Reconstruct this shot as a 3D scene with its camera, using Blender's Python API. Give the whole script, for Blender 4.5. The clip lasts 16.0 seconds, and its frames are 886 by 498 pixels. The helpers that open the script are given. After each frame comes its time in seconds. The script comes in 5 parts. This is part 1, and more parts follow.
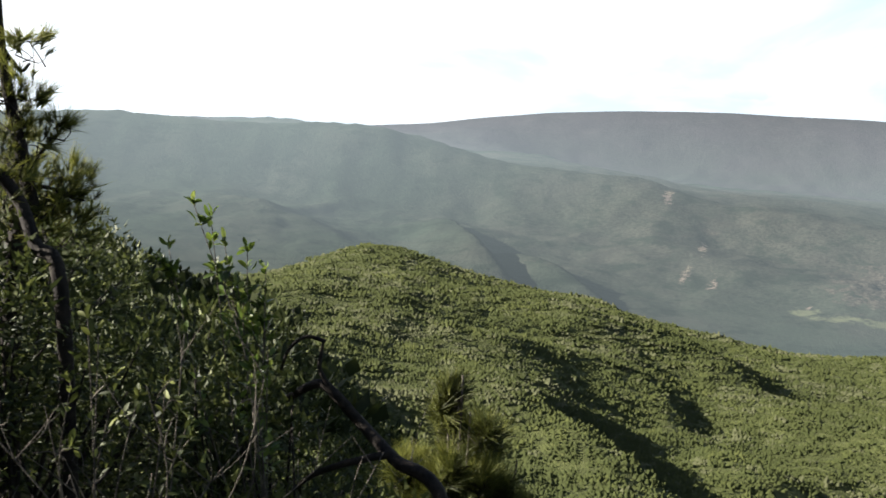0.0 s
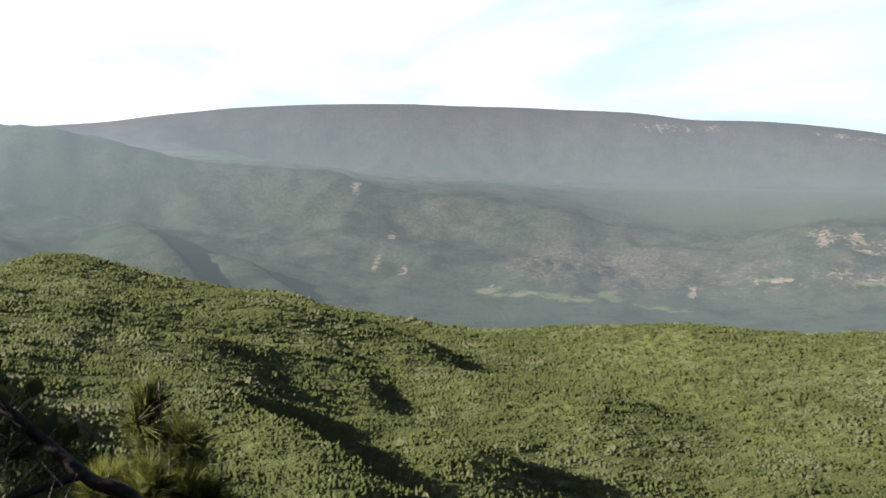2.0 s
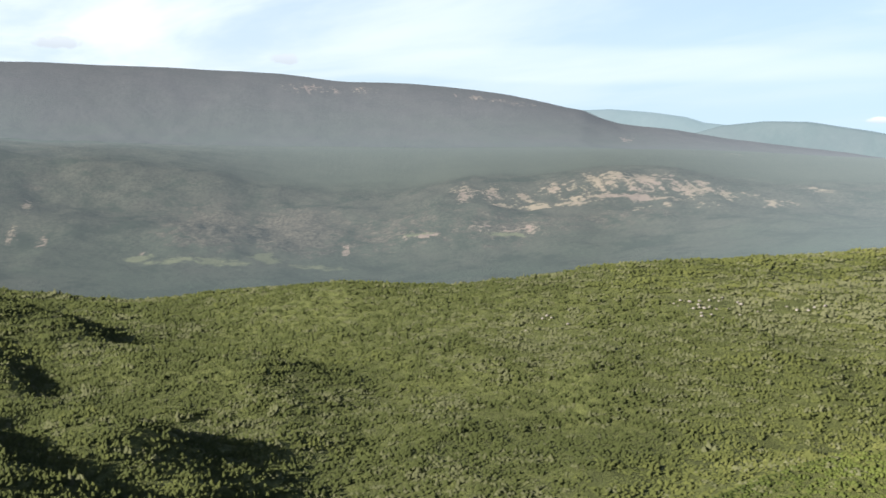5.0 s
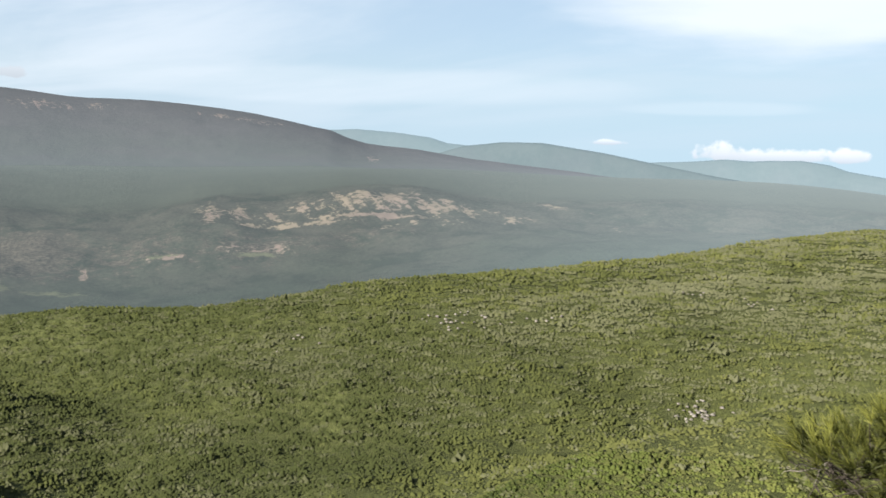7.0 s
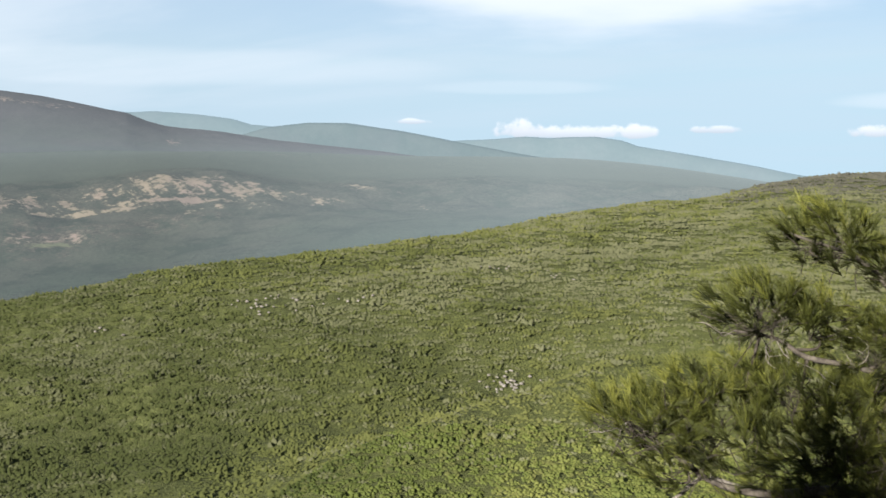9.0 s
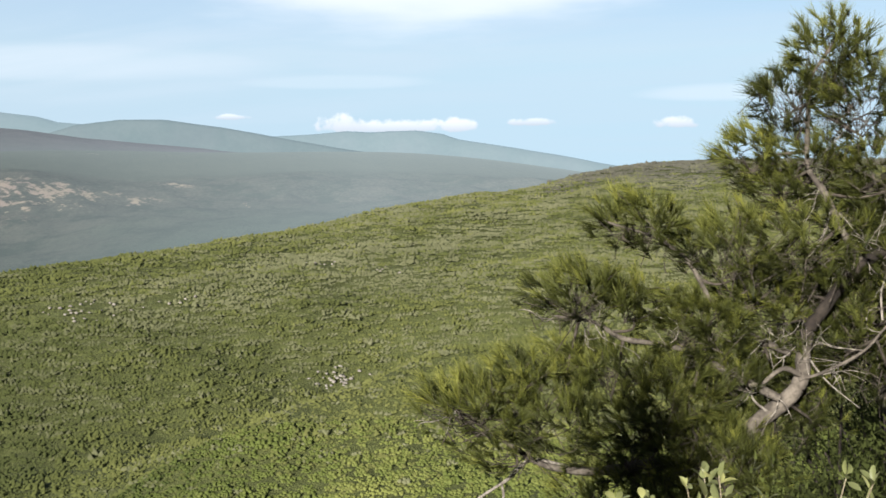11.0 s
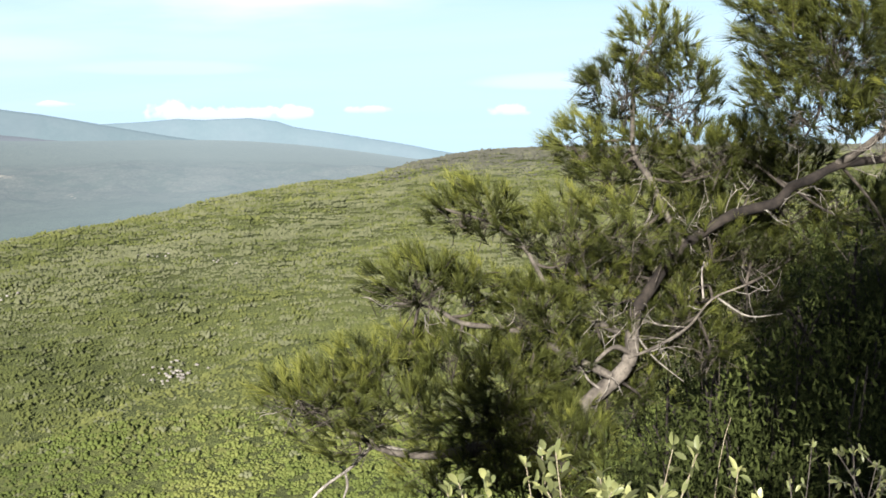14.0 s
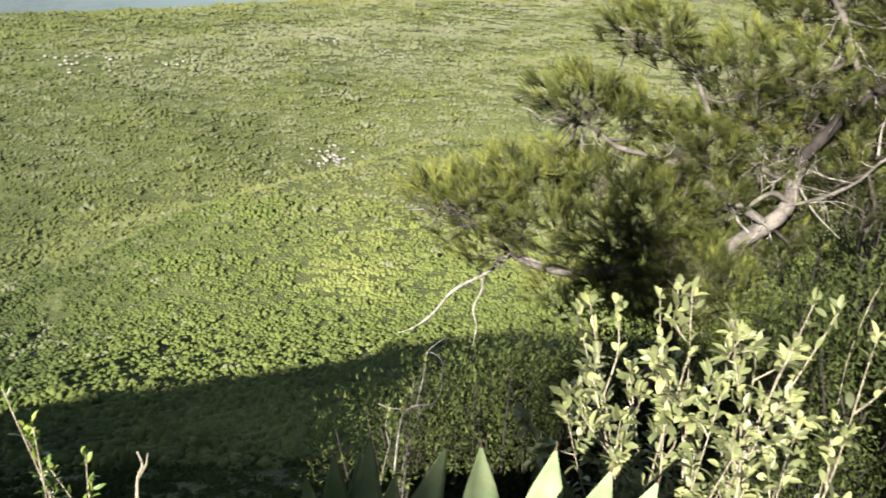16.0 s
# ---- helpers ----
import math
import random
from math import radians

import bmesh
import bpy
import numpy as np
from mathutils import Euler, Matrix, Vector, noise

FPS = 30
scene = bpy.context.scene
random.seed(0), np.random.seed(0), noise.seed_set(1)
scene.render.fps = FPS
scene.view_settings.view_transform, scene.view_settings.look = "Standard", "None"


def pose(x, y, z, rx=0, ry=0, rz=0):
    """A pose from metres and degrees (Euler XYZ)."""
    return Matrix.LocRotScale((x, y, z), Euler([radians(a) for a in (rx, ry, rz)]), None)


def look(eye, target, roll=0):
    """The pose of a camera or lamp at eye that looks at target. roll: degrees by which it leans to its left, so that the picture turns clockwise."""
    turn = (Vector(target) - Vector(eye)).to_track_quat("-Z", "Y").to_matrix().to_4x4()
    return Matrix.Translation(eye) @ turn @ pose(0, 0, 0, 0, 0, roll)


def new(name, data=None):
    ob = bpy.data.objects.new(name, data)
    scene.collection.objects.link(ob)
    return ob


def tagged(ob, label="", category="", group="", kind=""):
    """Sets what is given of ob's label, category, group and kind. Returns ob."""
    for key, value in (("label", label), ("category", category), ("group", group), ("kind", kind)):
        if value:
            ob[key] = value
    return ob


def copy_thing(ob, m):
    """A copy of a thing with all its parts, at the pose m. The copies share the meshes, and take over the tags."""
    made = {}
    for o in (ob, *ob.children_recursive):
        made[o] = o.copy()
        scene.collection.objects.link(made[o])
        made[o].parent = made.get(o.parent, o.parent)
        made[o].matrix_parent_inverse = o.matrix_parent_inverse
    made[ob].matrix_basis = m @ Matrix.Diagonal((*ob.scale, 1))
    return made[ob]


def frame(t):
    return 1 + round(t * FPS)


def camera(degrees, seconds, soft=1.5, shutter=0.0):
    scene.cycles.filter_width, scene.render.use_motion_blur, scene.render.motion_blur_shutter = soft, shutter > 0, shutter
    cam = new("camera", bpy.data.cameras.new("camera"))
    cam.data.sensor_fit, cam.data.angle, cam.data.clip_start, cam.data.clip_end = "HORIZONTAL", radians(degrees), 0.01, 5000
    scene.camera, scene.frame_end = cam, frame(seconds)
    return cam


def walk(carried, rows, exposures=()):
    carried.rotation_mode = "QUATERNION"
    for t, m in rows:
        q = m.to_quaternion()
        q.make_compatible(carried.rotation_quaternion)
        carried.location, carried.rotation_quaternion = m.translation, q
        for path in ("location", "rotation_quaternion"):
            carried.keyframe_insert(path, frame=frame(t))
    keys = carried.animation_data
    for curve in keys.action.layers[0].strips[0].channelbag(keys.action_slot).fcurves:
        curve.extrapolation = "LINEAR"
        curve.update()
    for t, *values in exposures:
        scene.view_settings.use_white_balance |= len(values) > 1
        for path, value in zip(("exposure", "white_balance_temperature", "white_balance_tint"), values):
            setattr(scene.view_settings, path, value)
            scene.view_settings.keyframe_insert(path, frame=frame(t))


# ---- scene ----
# Camera: a standing turn on a hillside, eye 1.6 m above the path, yaw clockwise from +Y, pitch, lean.
EYE = (0.0, 0.0, 1.6)
TURNS = (
    (0.0, 0.40, -4.85, 4.35), (0.5, 3.82, -4.93, 4.92), (1.0, 8.39, -4.55, 4.37), (1.5, 13.99, -4.42, 3.16),
    (2.0, 17.76, -4.23, 1.92), (2.5, 21.15, -4.30, 1.47), (3.0, 24.65, -4.21, 1.31), (3.5, 28.05, -4.63, 1.44),
    (3.7, 29.27, -5.98, 1.35), (5.8, 43.27, -4.76, 1.06), (6.0, 44.94, -4.68, 0.88), (6.5, 48.51, -4.47, 1.07),
    (7.0, 51.47, -4.47, 1.30), (7.5, 53.96, -4.58, 1.48), (8.0, 56.68, -4.87, 1.43), (8.5, 59.45, -5.04, 0.94),
    (9.0, 62.31, -5.45, 0.19), (9.2, 63.52, -5.58, 0.20), (11.3, 73.70, -5.97, -0.61), (11.5, 74.81, -6.11, -0.39),
    (12.0, 78.95, -6.08, 0.48), (12.5, 82.63, -6.11, -0.03), (13.0, 83.87, -6.08, -0.50), (13.5, 82.85, -6.05, -0.79),
    (14.0, 81.40, -6.61, -0.82), (14.5, 80.58, -9.78, -0.67), (15.0, 78.93, -13.11, 2.04), (15.5, 77.61, -17.00, 4.11),
    (16.0, 73.04, -17.63, 5.36))


def bearing(az, el, dist, origin=EYE):
    """The place at that azimuth and elevation (degrees) and horizontal distance from the eye."""
    a = radians(az)
    return Vector((origin[0] + dist * math.sin(a), origin[1] + dist * math.cos(a), origin[2] + dist * math.tan(radians(el))))


cam = camera(47.4, 16.0, soft=1.6, shutter=0.3)
walk(cam, [(t, look(EYE, bearing(yaw, pitch, 10), roll)) for t, yaw, pitch, roll in TURNS],
     exposures=((0.0, 2.46, 6350, 10), (2.5, 2.42, 6350, 10), (3.5, 2.35, 6350, 10), (6.0, 2.14, 6350, 10), (8.0, 1.98, 6350, 10), (9.0, 2.00, 6300, 10), (11.5, 2.05, 6250, 10), (13.0, 2.34, 6150, 10), (14.5, 2.41, 6080, 10), (15.0, 2.68, 6080, 10), (15.5, 2.86, 6080, 10), (16.0, 2.94, 6080, 10)))

# ---- world and sun ----
SUN_AZ, SUN_EL = -87.0, 19.5
world = bpy.data.worlds.new("world")
scene.world = world
world.use_nodes = True
wt = world.node_tree
wn, wl = wt.nodes, wt.links
wn.clear()


def wnode(kind, **props):
    n = wn.new(kind)
    for k, v in props.items():
        setattr(n, k, v)
    return n


def wmath(op, a, b=None, clamp=False):
    n = wnode("ShaderNodeMath", operation=op, use_clamp=clamp)
    for i, v in enumerate((a, b)):
        if v is None:
            continue
        if isinstance(v, (int, float)):
            n.inputs[i].default_value = v
        else:
            wl.new(v, n.inputs[i])
    return n.outputs[0]


w_out, w_bg = wnode("ShaderNodeOutputWorld"), wnode("ShaderNodeBackground")
w_sky = wnode("ShaderNodeTexSky", sky_type="NISHITA", sun_disc=False, sun_elevation=radians(SUN_EL), sun_rotation=radians(SUN_AZ))
w_sky.air_density, w_sky.dust_density, w_sky.ozone_density, w_sky.altitude = 1.0, 1.2, 1.0, 900
w_bg.inputs["Strength"].default_value = 0.0354
w_tc, w_sep, w_com = wnode("ShaderNodeTexCoord"), wnode("ShaderNodeSeparateXYZ"), wnode("ShaderNodeCombineXYZ")
wl.new(w_tc.outputs["Generated"], w_sep.inputs[0])
w_up = wmath("MAXIMUM", w_sep.outputs[2], 0.09)
wl.new(w_sep.outputs[0], w_com.inputs[0]), wl.new(w_sep.outputs[1], w_com.inputs[1]), wl.new(w_up, w_com.inputs[2])
wl.new(w_com.outputs[0], w_sky.inputs[0])
# thin high cloud: noise on a plane far overhead
w_h = wmath("ADD", wmath("ABSOLUTE", w_sep.outputs[2]), 0.12)
w_pl = wnode("ShaderNodeCombineXYZ")
wl.new(wmath("DIVIDE", w_sep.outputs[0], w_h), w_pl.inputs[0]), wl.new(wmath("DIVIDE", w_sep.outputs[1], w_h), w_pl.inputs[1])
w_map = wnode("ShaderNodeMapping")
w_map.inputs["Rotation"].default_value = (0, 0, radians(38))
w_map.inputs["Scale"].default_value = (0.75, 0.33, 1)
w_map.inputs["Location"].default_value = (2.35, 0.4, 0)
wl.new(w_pl.outputs[0], w_map.inputs[0])
w_no = wnode("ShaderNodeTexNoise")
w_no.inputs["Scale"].default_value, w_no.inputs["Detail"].default_value, w_no.inputs["Roughness"].default_value = 1.5, 7, 0.55
w_no.inputs["Distortion"].default_value = 0.35
wl.new(w_map.outputs[0], w_no.inputs["Vector"])
w_ramp = wnode("ShaderNodeMapRange", interpolation_type="SMOOTHSTEP")
w_ramp.inputs["From Min"].default_value, w_ramp.inputs["From Max"].default_value = 0.34, 0.64
wl.new(w_no.outputs[0], w_ramp.inputs["Value"])
w_mix = wnode("ShaderNodeMix", data_type="RGBA")
# cloud is brighter towards the sun
w_dot = wnode("ShaderNodeVectorMath", operation="DOT_PRODUCT")
wl.new(w_tc.outputs["Generated"], w_dot.inputs[0])
w_dot.inputs[1].default_value = Vector(bearing(SUN_AZ, SUN_EL, 1, (0, 0, 0))).normalized()
w_glare = wnode("ShaderNodeMix", data_type="RGBA")
wl.new(wmath("ADD", wmath("MULTIPLY", w_dot.outputs["Value"], 0.5), 0.5, True), w_glare.inputs["Factor"])
w_glare.inputs["A"].default_value, w_glare.inputs["B"].default_value = (2.95, 4.02, 5.15, 1), (8.2, 8.5, 8.9, 1)
wl.new(w_glare.outputs["Result"], w_mix.inputs["B"])
w_side = wnode("ShaderNodeMapRange", interpolation_type="SMOOTHSTEP")
w_side.inputs["From Min"].default_value, w_side.inputs["From Max"].default_value = -0.75, -0.15
w_side.inputs["To Min"].default_value, w_side.inputs["To Max"].default_value = 0.6, 1.0
wl.new(w_dot.outputs["Value"], w_side.inputs["Value"])
w_low = wnode("ShaderNodeMapRange", interpolation_type="SMOOTHSTEP")
w_low.inputs["From Min"].default_value, w_low.inputs["From Max"].default_value = 0.0, 0.12
w_low.inputs["To Min"].default_value, w_low.inputs["To Max"].default_value = 0.25, 0.8
wl.new(w_sep.outputs[2], w_low.inputs["Value"])
w_haze = wnode("ShaderNodeMapRange", interpolation_type="SMOOTHSTEP")
w_haze.inputs["From Min"].default_value, w_haze.inputs["From Max"].default_value = 0.27, 0.62
w_haze.inputs["To Min"].default_value, w_haze.inputs["To Max"].default_value = 0.62, 0.0
wl.new(w_sep.outputs[2], w_haze.inputs["Value"])
wl.new(w_haze.outputs[0], w_mix.inputs["Factor"])
w_thin = wnode("ShaderNodeMapRange", interpolation_type="SMOOTHSTEP")
w_thin.inputs["From Min"].default_value, w_thin.inputs["From Max"].default_value = 0.27, 0.62
w_thin.inputs["To Min"].default_value, w_thin.inputs["To Max"].default_value = 1.0, 0.05
wl.new(w_sep.outputs[2], w_thin.inputs["Value"])
wl.new(w_sky.outputs[0], w_mix.inputs["A"])
w_top = wnode("ShaderNodeMix", data_type="RGBA")
w_white = wnode("ShaderNodeMix", data_type="RGBA", blend_type="MULTIPLY")
w_white.inputs["Factor"].default_value, w_white.inputs["B"].default_value = 1.0, (1.45, 1.30, 1.18, 1)
wl.new(w_glare.outputs["Result"], w_white.inputs["A"])
wl.new(wmath("MULTIPLY", wmath("MULTIPLY", wmath("MULTIPLY", w_ramp.outputs[0], w_side.outputs[0]), w_thin.outputs[0]), w_low.outputs[0]), w_top.inputs["Factor"])
wl.new(w_mix.outputs["Result"], w_top.inputs["A"]), wl.new(w_white.outputs["Result"], w_top.inputs["B"])
# separate clouds: azimuth, elevation, half width, half heights above and below (degrees), top and base colours, streaked
w_az = wmath("MULTIPLY", wmath("ARCTAN2", w_sep.outputs[0], w_sep.outputs[1]), 57.2958)
w_el = wmath("MULTIPLY", wmath("ARCSINE", w_sep.outputs[2]), 57.2958)
w_puff, w_streak = wnode("ShaderNodeTexNoise"), wnode("ShaderNodeTexNoise")
w_puff.inputs["Scale"].default_value, w_puff.inputs["Detail"].default_value, w_puff.inputs["Roughness"].default_value = 70, 5, 0.58
wl.new(w_tc.outputs["Generated"], w_puff.inputs["Vector"])
w_pull = wnode("ShaderNodeMapping")
w_pull.inputs["Rotation"].default_value = (0, radians(6), 0)
w_pull.inputs["Scale"].default_value = (5, 5, 26)
wl.new(w_tc.outputs["Generated"], w_pull.inputs[0]), wl.new(w_pull.outputs[0], w_streak.inputs["Vector"])
w_streak.inputs["Scale"].default_value, w_streak.inputs["Detail"].default_value = 1.0, 6
w_last = w_top.outputs["Result"]
WHITE, DIM, GREY, GREY_LOW, ICE = (7.4, 7.6, 7.9, 1), (4.9, 5.4, 6.0, 1), (5.2, 5.6, 6.0, 1), (4.6, 5.0, 5.4, 1), (6.8, 7.2, 7.6, 1)
for c_az, c_el, c_wide, c_up, c_down, c_top, c_low, streaked in (
        (69.4, 1.02, 4.4, 0.55, 0.22, WHITE, DIM, False), (66.8, 1.12, 1.5, 0.90, 0.30, WHITE, DIM, False), (73.1, 1.0, 1.1, 0.62, 0.22, WHITE, DIM, False),
        (60.7, 1.72, 1.0, 0.20, 0.12, ICE, DIM, False), (77.2, 1.25, 1.3, 0.30, 0.16, ICE, DIM, False), (85.2, 1.05, 1.3, 0.48, 0.22, WHITE, DIM, False),
        (16.6, 4.9, 1.6, 0.42, 0.30, GREY, GREY_LOW, False), (28.4, 4.5, 0.9, 0.40, 0.24, GREY, GREY_LOW, False),
        (72.0, 10.8, 16.5, 5.5, 5.4, ICE, ICE, 1.0), (88.5, 2.7, 5.5, 0.6, 0.5, ICE, ICE, 0.35), (47.0, 4.5, 17.0, 1.3, 1.0, ICE, ICE, 0.26), (67.0, 3.6, 6.0, 0.5, 0.4, ICE, ICE, 0.22)):
    c_y = wmath("SUBTRACT", w_el, c_el)
    c_v = wmath("MAXIMUM", wmath("DIVIDE", c_y, c_up), wmath("DIVIDE", c_y, -c_down))
    c_u = wmath("DIVIDE", wmath("SUBTRACT", w_az, c_az), c_wide)
    c_in = wmath("SUBTRACT", 1.2, wmath("ADD", wmath("MULTIPLY", c_u, c_u), wmath("MULTIPLY", c_v, c_v)))
    c_n = wmath("MULTIPLY", wmath("SUBTRACT", (w_streak if streaked else w_puff).outputs[0], 0.5), 1.5 if streaked else 3.0)
    c_edge = wnode("ShaderNodeMapRange", interpolation_type="SMOOTHSTEP")
    c_edge.inputs["From Min"].default_value, c_edge.inputs["From Max"].default_value = 0.1, 1.0 if streaked else 0.9
    c_edge.inputs["To Max"].default_value = 0.9 * (streaked or 1)
    wl.new(wmath("ADD", c_in, c_n), c_edge.inputs["Value"])
    c_lit, c_mix = wnode("ShaderNodeMix", data_type="RGBA"), wnode("ShaderNodeMix", data_type="RGBA")
    wl.new(wmath("ADD", wmath("DIVIDE", c_y, c_up), 0.35, True), c_lit.inputs["Factor"])
    c_lit.inputs["A"].default_value, c_lit.inputs["B"].default_value = c_low, c_top
    wl.new(wmath("MULTIPLY", c_edge.outputs[0], wmath("LESS_THAN", wmath("ABSOLUTE", c_u), 2.0)), c_mix.inputs["Factor"])
    wl.new(w_last, c_mix.inputs["A"]), wl.new(c_lit.outputs["Result"], c_mix.inputs["B"])
    w_last = c_mix.outputs["Result"]
wl.new(w_last, w_bg.inputs["Color"]), wl.new(w_bg.outputs[0], w_out.inputs["Surface"])

sun = new("sun", bpy.data.lights.new("sun", "SUN"))
sun.data.energy, sun.data.angle, sun.data.color = 5.0, radians(0.6), (1.0, 0.92, 0.80)
sun.matrix_world = look(bearing(SUN_AZ, SUN_EL, 100, (0, 0, 0)), (0, 0, 0))

# ---- materials ----


class Nodes:
    """A small builder for node materials."""

    def __init__(self, name, rough=0.85, spec=0.2):
        self.mat = bpy.data.materials.new(name)
        self.mat.use_nodes = True
        self.tree = self.mat.node_tree
        self.tree.nodes.clear()
        self.out = self.add("ShaderNodeOutputMaterial")
        self.bsdf = self.add("ShaderNodeBsdfPrincipled")
        self.bsdf.inputs["Roughness"].default_value = rough
        self.bsdf.inputs["Specular IOR Level"].default_value = spec
        self.join(self.bsdf.outputs[0], self.out.inputs["Surface"])

    def add(self, kind, **props):
        n = self.tree.nodes.new(kind)
        for k, v in props.items():
            setattr(n, k, v)
        return n

    def join(self, a, b):
        self.tree.links.new(a, b)

    def give(self, socket, v):
        if isinstance(v, bpy.types.NodeSocket):
            self.join(v, socket)
        else:
            socket.default_value = v

    def place(self):
        return self.add("ShaderNodeNewGeometry").outputs["Position"]

    def attr(self, name):
        return self.add("ShaderNodeAttribute", attribute_name=name)

    def noise(self, scale, detail=4, rough=0.55, vec=None, stretch=None):
        n = self.add("ShaderNodeTexNoise")
        n.inputs["Scale"].default_value, n.inputs["Detail"].default_value, n.inputs["Roughness"].default_value = scale, detail, rough
        vec = vec or self.place()
        if stretch:
            m = self.add("ShaderNodeMapping")
            m.inputs["Scale"].default_value = stretch
            self.join(vec, m.inputs[0])
            vec = m.outputs[0]
        self.join(vec, n.inputs["Vector"])
        return n.outputs[0]

    def range(self, v, a, b, lo=0.0, hi=1.0):
        n = self.add("ShaderNodeMapRange", interpolation_type="SMOOTHSTEP")
        self.join(v, n.inputs["Value"])
        for k, x in (("From Min", a), ("From Max", b), ("To Min", lo), ("To Max", hi)):
            n.inputs[k].default_value = x
        return n.outputs[0]

    def math(self, op, a, b, clamp=False):
        n = self.add("ShaderNodeMath", operation=op, use_clamp=clamp)
        self.give(n.inputs[0], a), self.give(n.inputs[1], b)
        return n.outputs[0]

    def mix(self, f, a, b, blend="MIX"):
        n = self.add("ShaderNodeMix", data_type="RGBA", blend_type=blend)
        a = (*a, 1) if isinstance(a, tuple) else a
        b = (*b, 1) if isinstance(b, tuple) else b
        self.give(n.inputs["Factor"], f), self.give(n.inputs["A"], a), self.give(n.inputs["B"], b)
        return n.outputs["Result"]

    def color(self, c):
        self.give(self.bsdf.inputs["Base Color"], c)

    def bump(self, h, strength=0.5, dist=0.05):
        n = self.add("ShaderNodeBump")
        n.inputs["Strength"].default_value, n.inputs["Distance"].default_value = strength, dist
        self.join(h, n.inputs["Height"])
        self.join(n.outputs[0], self.bsdf.inputs["Normal"])

    def through_light(self, c, f=0.35):
        """Lets part of the light through, as leaves do."""
        t, m = self.add("ShaderNodeBsdfTranslucent"), self.add("ShaderNodeMixShader")
        self.give(t.inputs["Color"], c)
        m.inputs[0].default_value = f
        self.join(self.bsdf.outputs[0], m.inputs[1]), self.join(t.outputs[0], m.inputs[2])
        self.join(m.outputs[0], self.out.inputs["Surface"])


def leaf_material(name, dark, mid, light, f=0.35, rough=0.6, spec=0.3, loose=0.0):
    """Foliage whose tone follows the 'tint' of each shrub, spray or leaf; loose: how far its small leaves even out the light on a bush."""
    k = Nodes(name, rough, spec)
    t = k.attr("tint").outputs["Fac"]
    c = k.mix(k.range(t, 0.0, 0.5), dark, mid)
    c = k.mix(k.range(t, 0.5, 1.0), c, light)
    c = k.mix(k.math("MULTIPLY", k.noise(60, 2), 0.35), c, tuple(v * 0.55 for v in mid))
    k.color(c)
    k.through_light(c, f)
    if loose:
        g, m = k.add("ShaderNodeNewGeometry"), k.add("ShaderNodeMix", data_type="VECTOR")
        m.inputs["Factor"].default_value = loose
        m.inputs["B"].default_value = (-0.35, 0.0, 0.94)
        k.join(g.outputs["Normal"], m.inputs["A"])
        k.join(m.outputs["Result"], k.bsdf.inputs["Normal"])
    return k.mat


def bark_material(name, dark, light, scale=9.0):
    k = Nodes(name, 0.9, 0.15)
    n = k.noise(scale, 6, 0.65)
    m = k.noise(scale * 6, 4, 0.6)
    c = k.mix(k.range(n, 0.35, 0.65), dark, light)
    c = k.mix(k.range(m, 0.45, 0.75, 0.0, 0.5), c, tuple(v * 0.45 for v in dark))
    k.color(c)
    k.bump(m, 0.7, 0.012)
    return k.mat


HEATH = leaf_material("heath_foliage", (0.046, 0.056, 0.019), (0.087, 0.098, 0.031), (0.141, 0.147, 0.049), 0.36, 0.8, 0.1, 0.74)
BROWN_HEATH = leaf_material("brown_heath_foliage", (0.046, 0.045, 0.036), (0.072, 0.071, 0.055), (0.098, 0.096, 0.074), 0.2, 0.8, 0.1, 0.6)
GREY_HEATH = leaf_material("grey_heath_foliage", (0.068, 0.073, 0.036), (0.098, 0.103, 0.053), (0.128, 0.130, 0.075), 0.2, 0.8, 0.1, 0.68)
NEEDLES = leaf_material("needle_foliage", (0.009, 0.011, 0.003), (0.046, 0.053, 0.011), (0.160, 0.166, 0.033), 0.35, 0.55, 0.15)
# leaf colour set dark to stand in for shade on bank and slope
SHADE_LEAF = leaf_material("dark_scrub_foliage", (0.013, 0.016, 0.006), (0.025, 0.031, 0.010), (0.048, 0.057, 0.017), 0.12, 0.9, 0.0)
PALE_LEAF = leaf_material("pale_broad_leaf", (0.040, 0.043, 0.018), (0.112, 0.124, 0.050), (0.222, 0.226, 0.092), 0.28, 0.45)
GREEN_LEAF = leaf_material("green_broad_leaf", (0.0319, 0.0532, 0.0106), (0.0745, 0.1122, 0.0185), (0.1598, 0.1917, 0.0376), 0.4, 0.4)
BANK_LEAF = leaf_material("olive_scrub_foliage", (0.011, 0.016, 0.005), (0.041, 0.051, 0.014), (0.125, 0.138, 0.036), 0.25, 0.6, 0.15)
NEAR_HEATH = leaf_material("near_heath_foliage", (0.024, 0.033, 0.009), (0.066, 0.082, 0.020), (0.130, 0.140, 0.040), 0.3, 0.7, 0.1, 0.35)
BARK = bark_material("grey_bark", (0.036, 0.031, 0.026), (0.096, 0.084, 0.070))
TWIG = bark_material("brown_twig", (0.020, 0.016, 0.013), (0.062, 0.053, 0.043), 20)
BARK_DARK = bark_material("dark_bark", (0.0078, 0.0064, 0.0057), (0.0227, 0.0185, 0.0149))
DEADWOOD = bark_material("bleached_deadwood", (0.072, 0.063, 0.054), (0.190, 0.173, 0.151), 20)
STALK = bark_material("dry_stalk", (0.110, 0.092, 0.060), (0.220, 0.195, 0.140), 30)


